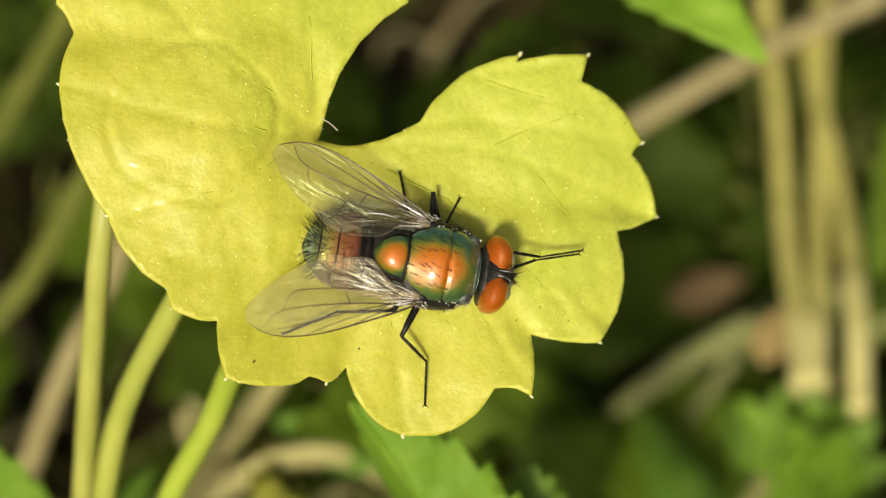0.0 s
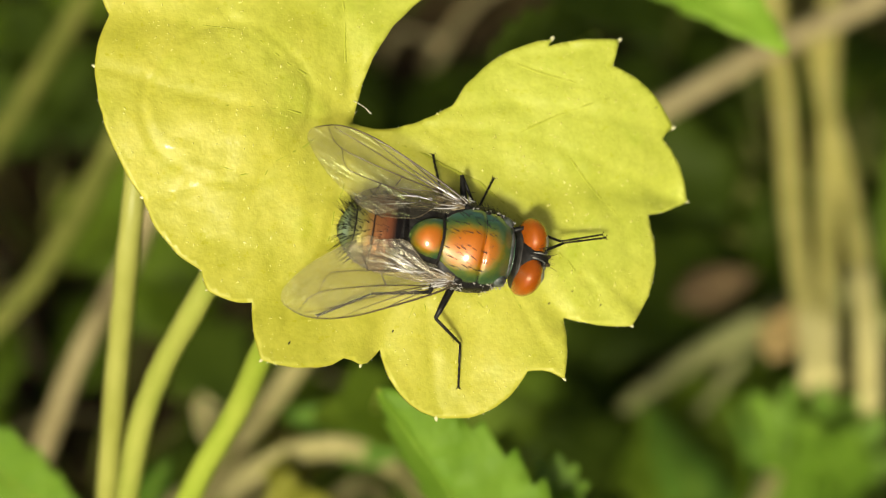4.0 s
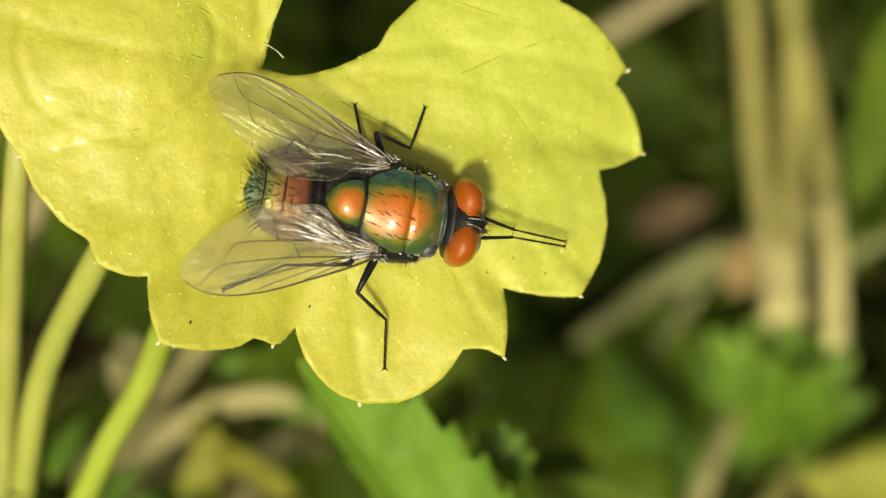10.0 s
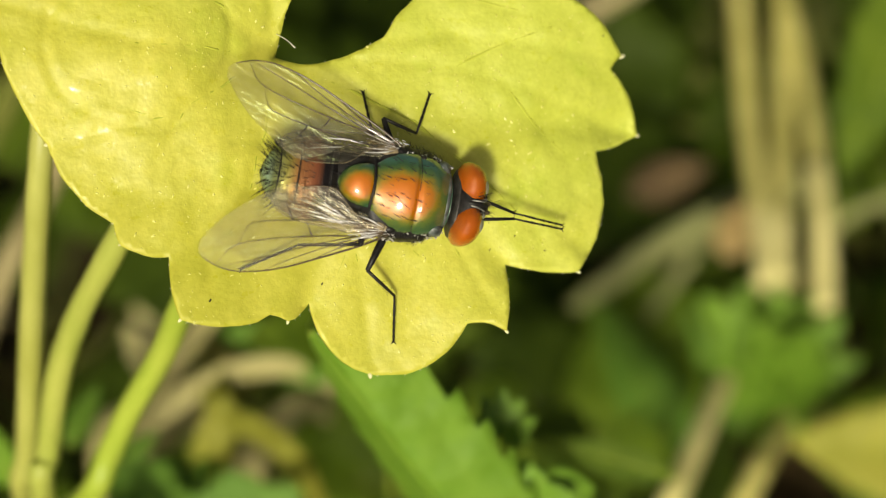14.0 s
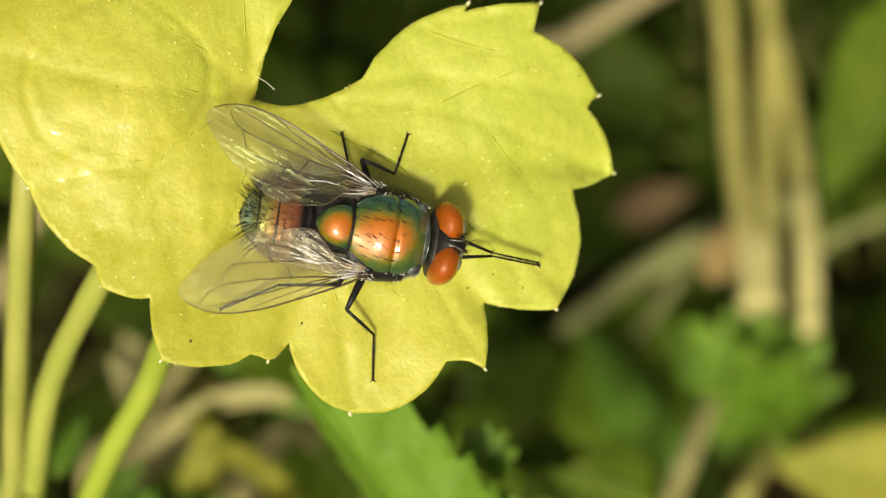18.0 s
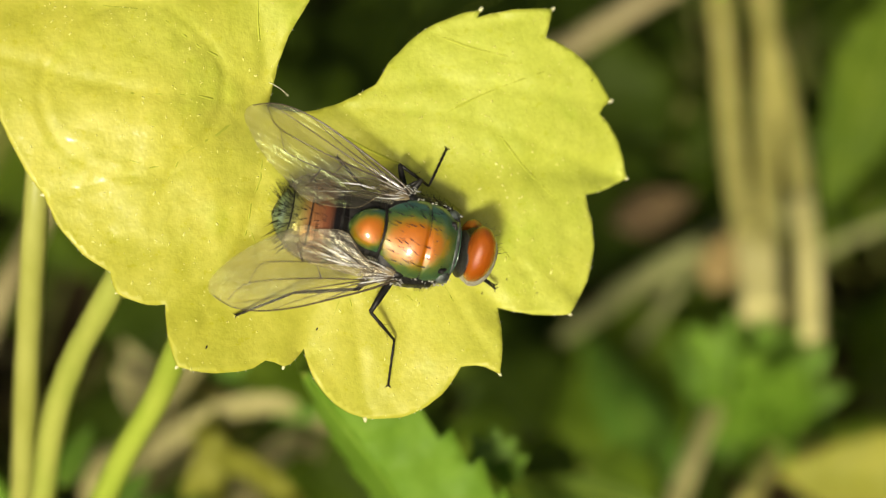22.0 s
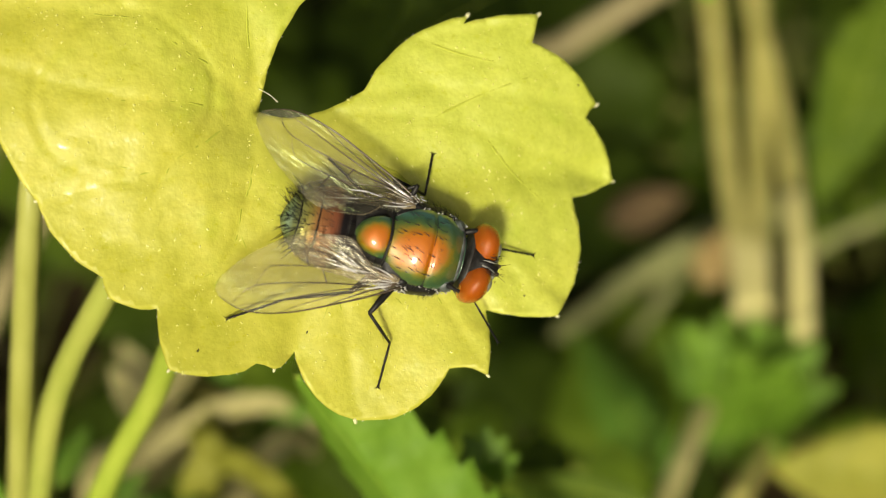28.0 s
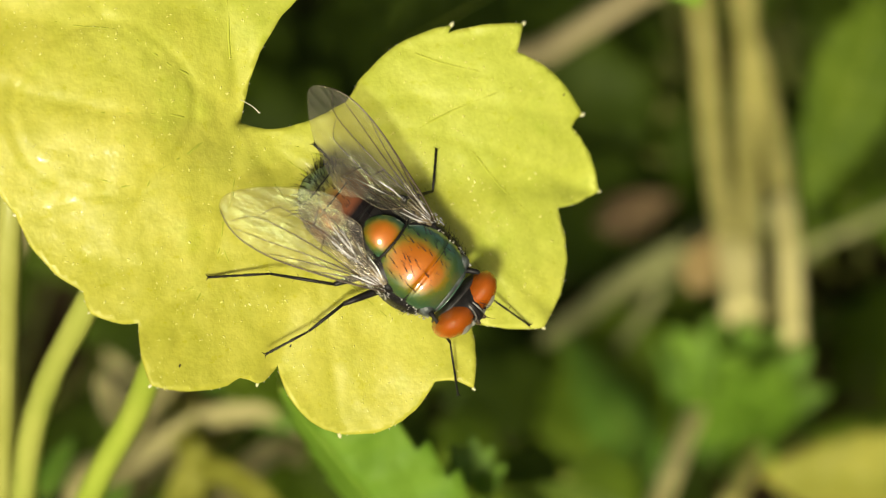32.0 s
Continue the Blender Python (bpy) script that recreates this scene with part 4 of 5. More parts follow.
def back_z(x, y):
    """The height of the thorax back."""
    t = scutum_t(x)
    return (t + LOW) / 2 + (t - LOW) / 2 * max(0.0, 1 - (y / scutum_w(x)) ** 2) ** 0.5


part("scutum", rings(span(-1.02, 2.1, 46), scutum_w, scutum_t, lambda x: LOW, 40, 1.0, 1.0), SHELL, fly, "copper and green metallic thorax back")
part("scutellum", rings(span(-2.26, -0.98, 24), lambda x: 0.84 * max(0.02, 1 - ((-1.02 - x) / 1.25) ** 2.2) ** 0.5 if x < -1.02 else 0.82,
                        lambda x: 2.0 + 1.02 * max(0.0, 1 - abs((x + 1.4) / 0.9) ** 2.2) ** 0.5, lambda x: 1.9, 24), SHIELD, fly, "rounded copper-green shield behind the thorax")
def flank(p):
    q = p * (1 + 0.07 * noise.noise(p * 4.0) + 0.04 * noise.noise(p * 9.0))
    return Vector([math.copysign(abs(c) ** 0.72, c) for c in q])


part("thorax_side", Geo().ball((0.22, 0, 1.72), (1.76, 1.80, 1.05), 48, 26, None, flank), BLACK, fly, "dark bristly flanks")
part("thorax_groove", Geo().tube(curve([(-1.0, 1.2, 2.2), (-1.03, 0.85, 2.74), (-1.0, 0, 3.03), (-1.03, -0.85, 2.74), (-1.0, -1.2, 2.2)], 5), 0.06, 6), BLACK, fly, "dark seam")
line = [(SEAM + 0.05 * math.sin(4 * y), scutum_w(SEAM) * y, back_z(SEAM, scutum_w(SEAM) * y) + 0.005) for y in span(-0.93, 0.93, 21)]
part("back_seam", Geo().tube(line, 0.03, 6), BLACK, fly, "thin dark seam across the back")
part("waist", Geo().ball((-1.6, 0, 1.65), (1.0, 1.5, 0.8), 24, 14, None, flank), BLACK, fly, "black waist")

line = [(1.92, 1.15 * math.cos(q), 1.62 + 1.02 * math.sin(q)) for q in span(0.1, math.pi - 0.1, 19)]
part("collar", Geo().tube(line, 0.12, 6), DUST, fly, "greyish dusted collar")
for s in (1, -1):
    part("shoulder", Geo().ball((1.62, 1.16 * s, 2.2), (0.36, 0.3, 0.36), 14, 10), DUST, fly, "blue-grey dusted shoulder knob")
# pale flecks put in for the white glints along flanks, waist and wing roots
g = Geo()
rnd = random.Random(12)
for i in range(260):
    s = rnd.choice((-1, 1))
    x = rnd.uniform(-1.5, 2.0)
    k = rnd.random()
    p = Vector((x, s * (1.52 + 0.22 * k) * (1 - 0.25 * max(0, x - 1.2)), 2.4 - 0.7 * k))
    turn = Matrix.Rotation(rnd.uniform(0, 3.1), 3, "Z")
    g.ball(p, (rnd.uniform(0.02, 0.085), rnd.uniform(0.015, 0.035), 0.03), 5, 3, turn)
for i in range(26):
    s = rnd.choice((-1, 1))
    x = rnd.uniform(-0.9, 1.9)
    y = s * scutum_w(x) * rnd.uniform(0.93, 1.0)
    p = Vector((x, y, back_z(x, y) + 0.03))
    g.ball(p, (rnd.uniform(0.03, 0.12), rnd.uniform(0.02, 0.045), 0.035), 5, 3, Matrix.Rotation(rnd.uniform(0, 3.1), 3, "Z"))
for i in range(70):
    s = rnd.choice((-1, 1))
    p = Vector((rnd.uniform(-2.5, -1.1), s * rnd.uniform(0.9, 1.5), 0.0))
    p.z = 2.35 - 0.25 * abs(p.y)
    g.ball(p, (rnd.uniform(0.02, 0.09), 0.025, 0.03), 5, 3, Matrix.Rotation(rnd.uniform(0, 3.1), 3, "Z"))
for i in range(110):
    s = rnd.choice((-1, 1))
    p = Vector((rnd.uniform(-1.3, 0.2), s * rnd.uniform(1.45, 1.95), rnd.uniform(2.25, 2.5)))
    g.ball(p, (rnd.uniform(0.03, 0.12), rnd.uniform(0.015, 0.03), 0.025), 5, 3, Matrix.Rotation(rnd.uniform(-0.6, 0.6), 3, "Z"))
tagged(part("flank_scales", g, GLINT, fly, "pale flecks standing in for glints"), kind="stuff")

# abdomen: four plates, each a little over the next
def abdo_w(x):
    return 1.58 * max(0.004, 1 - abs((x + 3.15) / 1.84) ** 2.1) ** 0.52


def abdo_t(x):
    return 1.3 + 1.17 * max(0.004, 1 - abs((x + 3.05) / 1.94) ** 2.1) ** 0.52 - 0.08 * (x + 3.2)


for i, (a, b) in enumerate(((-2.55, -1.65), (-3.78, -2.52), (-4.48, -3.75), (-4.985, -4.45))):
    k = 1.0 - 0.012 * i
    g = rings(span(a, b, 12), lambda x: k * abdo_w(x) * (1 + 0.03 * math.sin(3.14 * (x - a) / (b - a))), lambda x: abdo_t(x) - 0.012 * i, lambda x: 0.55 + 0.2 * abs(x + 3.2) ** 2 / 3)
    part("abdomen_plate", g, ABDOMEN, fly)
    if i:
        w, t = abdo_w(b), abdo_t(b)
        line = [(b, w * 1.0 * math.cos(q), (t + 0.55) / 2 + (t - 0.55) / 2 * math.sin(q) + 0.004) for q in span(0.12, math.pi - 0.12, 15)]
        part("abdomen_seam", Geo().tube(line, 0.06 if i == 1 else 0.03, 5), BLACK, fly, "dark band")


def bristles():
    rnd = random.Random(8)
    g = Geo()
    for y in (-1.05, -0.72, -0.36, 0.36, 0.72, 1.05):
        for x in span(-0.75, 1.75, 7):
            x += rnd.uniform(-0.12, 0.12)
            w = scutum_w(x)
            if abs(y) > 0.9 * w:
                continue
            z = back_z(x, y)
            l = rnd.uniform(0.4, 0.75)
            g.spike((x, y, z - 0.03), (x - l * 0.85, y + l * rnd.uniform(-0.1, 0.45), z + l * 0.3), 0.028)
    for i in range(40):
        x, y = rnd.uniform(-0.9, 1.8), rnd.uniform(-1.25, 1.25)
        if abs(y) < 0.9 * scutum_w(x):
            z = back_z(x, y)
            l = rnd.uniform(0.12, 0.3)
            g.spike((x, y, z - 0.02), (x - l * 0.9, y + l * rnd.uniform(-0.2, 0.4), z + l * 0.3), 0.016)
    for i in range(420):
        s = rnd.choice((-1, 1))
        x, z = rnd.uniform(-1.0, 2.0), rnd.uniform(1.4, 2.5)
        y = s * (scutum_w(x) + 0.08) * (1.0 - 0.25 * max(0, z - 2.0))
        l = rnd.uniform(0.2, 0.8)
        g.spike((x, 0.95 * y, z), (x - l * rnd.uniform(-0.1, 0.9), y + s * l * 0.5, z + l * rnd.uniform(0.1, 0.6)), 0.02)
    for y in (-0.9, -0.55, -0.2, 0.2, 0.55, 0.9):
        g.spike((-1.95 + 0.5 * abs(y), y, 2.35), (-2.9 + 0.3 * abs(y), y * 1.35, 2.6), 0.034)
    return g


tagged(part("thorax_bristles", bristles(), BLACK, fly, "long black bristles"), kind="stuff")


def tail_bristles():
    rnd = random.Random(9)
    g = Geo()
    for i in range(260):
        x = -3.1 - 1.80 * rnd.random() ** 0.6
        q = rnd.uniform(0.0, math.pi)
        w, t = abdo_w(x), abdo_t(x)
        p = Vector((x, w * math.cos(q), (t + 0.6) / 2 + (t - 0.6) / 2 * math.sin(q)))
        o = Vector((-1.0, math.cos(q) * 1.1 + rnd.uniform(-0.3, 0.3), math.sin(q) * 0.35)).normalized()
        l = rnd.uniform(0.18, 0.4) if x > -4.3 else rnd.uniform(0.35, 0.75)
        g.spike(p - o * 0.05, p + o * l, 0.019)
    return g


tagged(part("abdomen_bristles", tail_bristles(), BLACK, fly, "short black bristles"), kind="stuff")

# head, turning on the neck
NECK = Vector((2.23, 0, 1.85))
head = part("head", Geo().ball((0.55, 0, 0.05), (0.62, 1.25, 0.95), 24, 14), BLACK, fly, "dark head with silvery rims")
head.matrix_basis = Matrix.Translation(NECK * MM)
cam.data.dof.focus_object = head


def eye_shape(p):
    return Vector((p.x if p.x > 0 else 0.68 * p.x, p.y, p.z))


for s in (1, -1):
    part("eye", Geo().ball((0.54, 0.70 * s, 0.12), (0.72, 0.92, 1.13), 28, 18, Matrix.Rotation(radians(-14 * s), 3, "X") @ Matrix.Rotation(radians(10 * s), 3, "Z"), eye_shape), EYE, head, "glossy brick-red eye")
    part("eye_rim", Geo().ball((0.64, 0.56 * s, -0.03), (0.73, 0.62, 1.2), 28, 18, Matrix.Rotation(radians(-14 * s), 3, "X") @ Matrix.Rotation(radians(10 * s), 3, "Z"), eye_shape), RIM, head, "pale silvery border round the eye")
    part("cheek", Geo().ball((1.15, 0.3 * s, -0.05), (0.26, 0.2, 0.55), 12, 8), SILVER, head, "silvery cheek")
    part("brow", Geo().tube(curve([(0.3, 0.10 * s, 0.80), (0.68, 0.11 * s, 0.99), (1.08, 0.16 * s, 0.80), (1.24, 0.2 * s, 0.4)], 4), 0.035, 6), SILVER, head, "silvery stripe along the eye")
    part("antenna", Geo().tube([(1.2, 0.12 * s, 0.45), (1.42, 0.16 * s, 0.3), (1.46, 0.17 * s, 0.0)], [0.07, 0.09, 0.06], 6), MOUTH, head)
    part("antenna_bristle", Geo().spike((1.42, 0.17 * s, 0.2), (1.85, 0.4 * s, 0.42), 0.02), BLACK, head)
part("forehead", Geo().tube(curve([(0.25, 0, 0.72), (0.65, 0, 0.93), (1.08, 0, 0.72), (1.22, 0, 0.35)], 4), [0.12] * 9 + [0.18] * 4, 10), BLACK, head, "black stripe between the eyes")
part("occiput", Geo().ball((0.13, 0, -0.1), (0.19, 1.34, 0.92), 28, 16), OCCIPUT, head, "grey back of the head")
part("neck", Geo().ball((-0.1, 0, 0.0), (0.3, 0.35, 0.35), 14, 8), BLACK, head, "black neck")
part("mouthpart", Geo().tube([(1.0, 0, -0.55), (1.1, 0, -0.8), (1.14, 0, -0.98)], [0.22, 0.15, 0.18], 10), MOUTH, head)
g = Geo()
rnd = random.Random(3)
for i in range(34):
    s = rnd.choice((-1, 1))
    p = Vector((rnd.uniform(0.3, 1.35), s * rnd.uniform(0.1, 0.34), 0.0))
    p.z = 0.95 if p.x < 0.8 else 0.95 - 1.5 * (p.x - 0.8)
    g.spike(p, p + Vector((rnd.uniform(0.1, 0.55), s * rnd.uniform(-0.1, 0.25), rnd.uniform(0.05, 0.35))), 0.02)
tagged(part("head_bristles", g, BLACK, head), kind="stuff")


# wings: the membrane, its veins, the scale at the root
def wing(s):
    out = [(0.0, 0.12), (1.2, 0.3), (2.6, 0.42), (4.2, 0.5), (5.5, 0.36), (6.4, 0.02), (6.95, -0.45), (7.08, -0.85), (6.8, -1.3), (6.0, -1.8), (5.0, -2.2), (3.9, -2.5),
           (3.1, -2.55), (2.6, -2.1), (2.2, -1.6), (1.6, -1.25), (0.8, -0.9), (0.25, -0.6)]
    out = [p.xy for p in curve([(x, y, 0) for x, y in out] + [(0.0, 0.12, 0)], 3)][:-1]

    def height(x, y):
        return 0.10 * math.sin(x * 0.45) + (0.05 * math.sin(y * 3.5 + x) + 0.016 * math.sin(y * 12 + 0.9 * x)) * min(1, x / 2) - 0.03 * (y + 1) ** 2

    me = Geo().sheet([(x, y * s) for x, y in out], lambda x, y: height(x, y * s), 0.11, 0.012)
    ob = part("wing", me, WING, fly, "clear brownish wing with dark veins")
    veins = [[(0, 0.1), (1.2, 0.28), (2.6, 0.4), (4.2, 0.48), (5.5, 0.34), (6.4, 0.0), (6.95, -0.5)],
             [(0.1, 0.0), (1.5, 0.1), (2.9, 0.38)], [(0.4, -0.05), (2.0, 0.0), (4.0, 0.25), (4.9, 0.42)],
             [(1.2, -0.1), (3.0, -0.15), (5.0, -0.05), (6.3, -0.05)], [(1.2, -0.1), (3.0, -0.5), (4.8, -0.75), (5.8, -0.7), (6.5, -0.2)],
             [(0.3, -0.2), (1.6, -0.7), (3.2, -1.15), (4.6, -1.4), (5.1, -1.35), (5.6, -0.75)], [(0.3, -0.25), (1.6, -0.95), (2.8, -1.6), (3.4, -1.9), (3.9, -2.5)],
             [(0.25, -0.3), (1.2, -0.8), (2.1, -1.5)], [(2.9, -0.45), (3.0, -1.08)], [(3.5, -1.22), (3.6, -2.0)]]
    for i, v in enumerate(veins):
        line = curve([(x, y * s, height(x, y) + 0.006) for x, y in v], 5)
        line = [Vector((p.x, p.y, height(p.x, p.y * s) + 0.004)) for p in line]
        r = 0.026 if i in (0, 1) else 0.015
        part("vein", Geo().tube(line, mixr(r * 2.0, r * 0.6, len(line)), 6), VEIN, ob)
    part("wing_root", Geo().ball((0.45, -0.3 * s, 0.03), (0.5, 0.24, 0.07), 14, 8, Matrix.Rotation(-0.35 * s, 3, "Z")), LOBE, ob, "tan wing root")
    g, h = Geo(), Geo()
    rnd = random.Random(5)
    for i in range(13):
        a = -0.85 * i / 12 + 0.05
        l = rnd.uniform(0.9, 2.2) * (1 - 0.3 * i / 12)
        a0 = rnd.uniform(0.15, 0.5)
        line = [(a0 * math.cos(a), s * a0 * math.sin(a), 0.05), (l * 0.6 * math.cos(a), s * l * 0.6 * math.sin(a), 0.09), (l * math.cos(a * 0.9), s * l * math.sin(a * 0.9), 0.06)]
        (g if i % 2 else h).tube(curve(line, 4), mixr(rnd.uniform(0.03, 0.06), 0.008, 9), 5)
    # pale tubes paint the glints on the root folds
    part("wing_fold", g, GLINT, ob, "pale ribs standing in for glints on the folds at the wing root")
    part("root_vein", h, VEIN, ob, "dark ribs at the wing root")
    part("wing_hinge", Geo().ball((0.0, -0.1 * s, 0.0), (0.25, 0.18, 0.12), 10, 6), BLACK, ob, "dark wing hinge")
    return ob


WINGS, REST = [], []
for s in (1, -1):
    w = wing(-s)
    yaw = 180 - (22 if s > 0 else 20) * s
    w.matrix_basis = Matrix.Translation(Vector((-0.02, 1.55 * s, 2.4)) * MM) @ Matrix.Rotation(radians(yaw), 4, "Z") @ Matrix.Rotation(radians(6), 4, "Y") @ Matrix.Rotation(radians(14 * s), 4, "X")
    WINGS.append(w)
    REST.append(w.matrix_basis.copy())
    part("calypter", Geo().ball((-1.0, 1.62 * s, 2.28), (0.42, 0.22, 0.06), 16, 8, Matrix.Rotation(radians(16 * s), 3, "X")), LOBE, fly, "pale tan scale behind the wing root")
    ripple = 0.022 if s < 0 else 0.010
    edge = [(-0.7, 1.55), (-1.4, 1.25), (-2.0, 0.72), (-2.5, 0.35 if s < 0 else 0.55), (-3.6, 0.5), (-4.4, 0.8), (-4.55, 1.15), (-4.2, 1.5), (-3.4, 1.75), (-2.4, 1.8), (-1.4, 1.85)]
    edge = [p.xy for p in curve([(x, y * s, 0) for x, y in edge + edge[:1]], 4)][:-1]
    rise = lambda x, y: 2.5 + 0.18 * (x + 3.5) - 0.16 * (abs(y) - 0.4) ** 2 + ripple * (0.75 + 1.2 * abs(noise.noise((x * 1.7, y * 1.7, 2)))) * math.sin(46 * math.atan2(1.8 - abs(y), -0.3 - x) + 9 * noise.noise((x * 0.9, y * 0.9, 3))) - 0.2 * max(0, -3.4 - x)
    lobe = part("inner_wing_lobe", Geo().sheet(edge, rise, 0.045, 0.012), FILM if s > 0 else SILK, fly, "crumpled silvery inner lobe of the wing")
    rim = [Vector((x, y, rise(x, y) + 0.01)) for x, y in edge]
    rnd = random.Random(31)
    # thin pale strips paint the bright streaks along the wrinkles
    g = Geo()
    for i in range(24 if s < 0 else 7):
        a = Vector((rnd.uniform(-1.6, -0.9), s * rnd.uniform(1.35, 1.75)))
        b = Vector((rnd.uniform(-4.3, -2.4), s * rnd.uniform(0.55, 1.6)))
        u, v = sorted((rnd.uniform(0.15, 0.95), rnd.uniform(0.15, 0.95)))
        line = [a.lerp(b, u + (v - u) * k / 6) for k in range(7)]
        line = [Vector((p.x, p.y, rise(p.x, p.y) + 0.012 + 0.01 * math.sin(k * 1.7 + i))) for k, p in enumerate(line)]
        g.tube(line, [0.004, 0.010, 0.014, 0.014, 0.012, 0.009, 0.003], 4)
    part("lobe_crease", g, GLINT, lobe, "pale strips standing in for glints along the creases")
    part("lobe_rim", Geo().tube(rim + rim[:1], 0.009, 5), LOBE, lobe, "pale rim")


# legs: thigh, shin and foot, each a part that moves on the fly
HIPS = {"front": (1.05, 0.7, 1.0), "middle": (0.35, 0.85, 0.85), "hind": (-0.45, 0.8, 0.85)}
BEND = {"front": (0.1, 0.2, 0.85), "middle": (-0.9, 0.2, 0.45), "hind": (0.6, 0.15, 0.8)}
SIZES = {"front": (2.0, 2.0, 2.3), "middle": (2.3, 1.7, 1.95), "hind": (2.3, 2.5, 2.5)}


def leg_parts(kind):
    f, t, k = SIZES[kind]
    rnd = random.Random(len(kind))
    g = Geo().tube([(0, 0, 0), (f * 0.3, 0, 0), (f * 0.7, 0, 0), (f, 0, 0)], [0.14, 0.17, 0.14, 0.09], 8)
    for i in range(10):
        x = f * rnd.uniform(0.2, 0.95)
        g.spike((x, 0, 0), (x + 0.2, rnd.uniform(-0.3, 0.3), rnd.uniform(-0.35, 0.35)), 0.012)
    femur = part(kind + "_thigh", g, BLACK, fly)
    g = Geo().tube([(0, 0, 0), (t * 0.5, 0, 0), (t, 0, 0)], [0.065, 0.07, 0.055] if kind != "front" else [0.07, 0.07, 0.055], 7)
    for i in range(12):
        x = t * rnd.uniform(0.15, 0.98)
        g.spike((x, 0, 0), (x + 0.16, rnd.uniform(-0.28, 0.28), rnd.uniform(-0.28, 0.28)), 0.016)
    tibia = part(kind + "_shin", g, BLACK, fly)
    pts, rad = [], []
    for i in range(5):
        a = k * (0, 0.42, 0.6, 0.74, 0.86)[i]
        b = k * (0.42, 0.6, 0.74, 0.86, 0.97)[i]
        pts += [(a + 0.01, 0, 0), (b - 0.03, 0, 0)]
        rad += [0.042, 0.06] if kind != "front" else [0.036, 0.052]
    g = Geo().tube(pts, rad, 6)
    g.spike((k * 0.96, 0.02, 0), (k * 1.0, 0.15, 0.03), 0.03)
    g.spike((k * 0.96, -0.02, 0), (k * 1.0, -0.15, 0.03), 0.03)
    return femur, tibia, part(kind + "_foot", g, BLACK, fly)


LEGS = {(kind, s): leg_parts(kind) for kind in HIPS for s in (1, -1)}

# where the fly stands on the leaf: seconds, the seam behind its thorax, its heading
STAND = [(0, -2.1, -0.65, -10.5), (9, -2.12, -0.68, -10.0), (13, -2.1, -0.62, -11.5), (18.2, -2.1, -0.62, -11), (18.8, -1.57, -0.61, -13.5), (21, -1.46, -0.68, -13), (23, -1.48, -0.5, -15.5),
         (25.5, -1.3, -0.55, -15), (27.5, -0.82, -0.7, -16), (28, -0.79, -0.73, -16.4), (28.5, -0.85, -0.45, -17.5), (29, -0.89, -0.08, -20.4), (29.5, -1.0, 0.02, -27.5), (30, -0.86, -0.12, -33),
         (30.5, -0.86, 0.02, -36.5), (31, -0.52, 0.13, -48), (31.5, -0.2, -0.15, -46), (32, 0.05, -0.4, -41.5)]
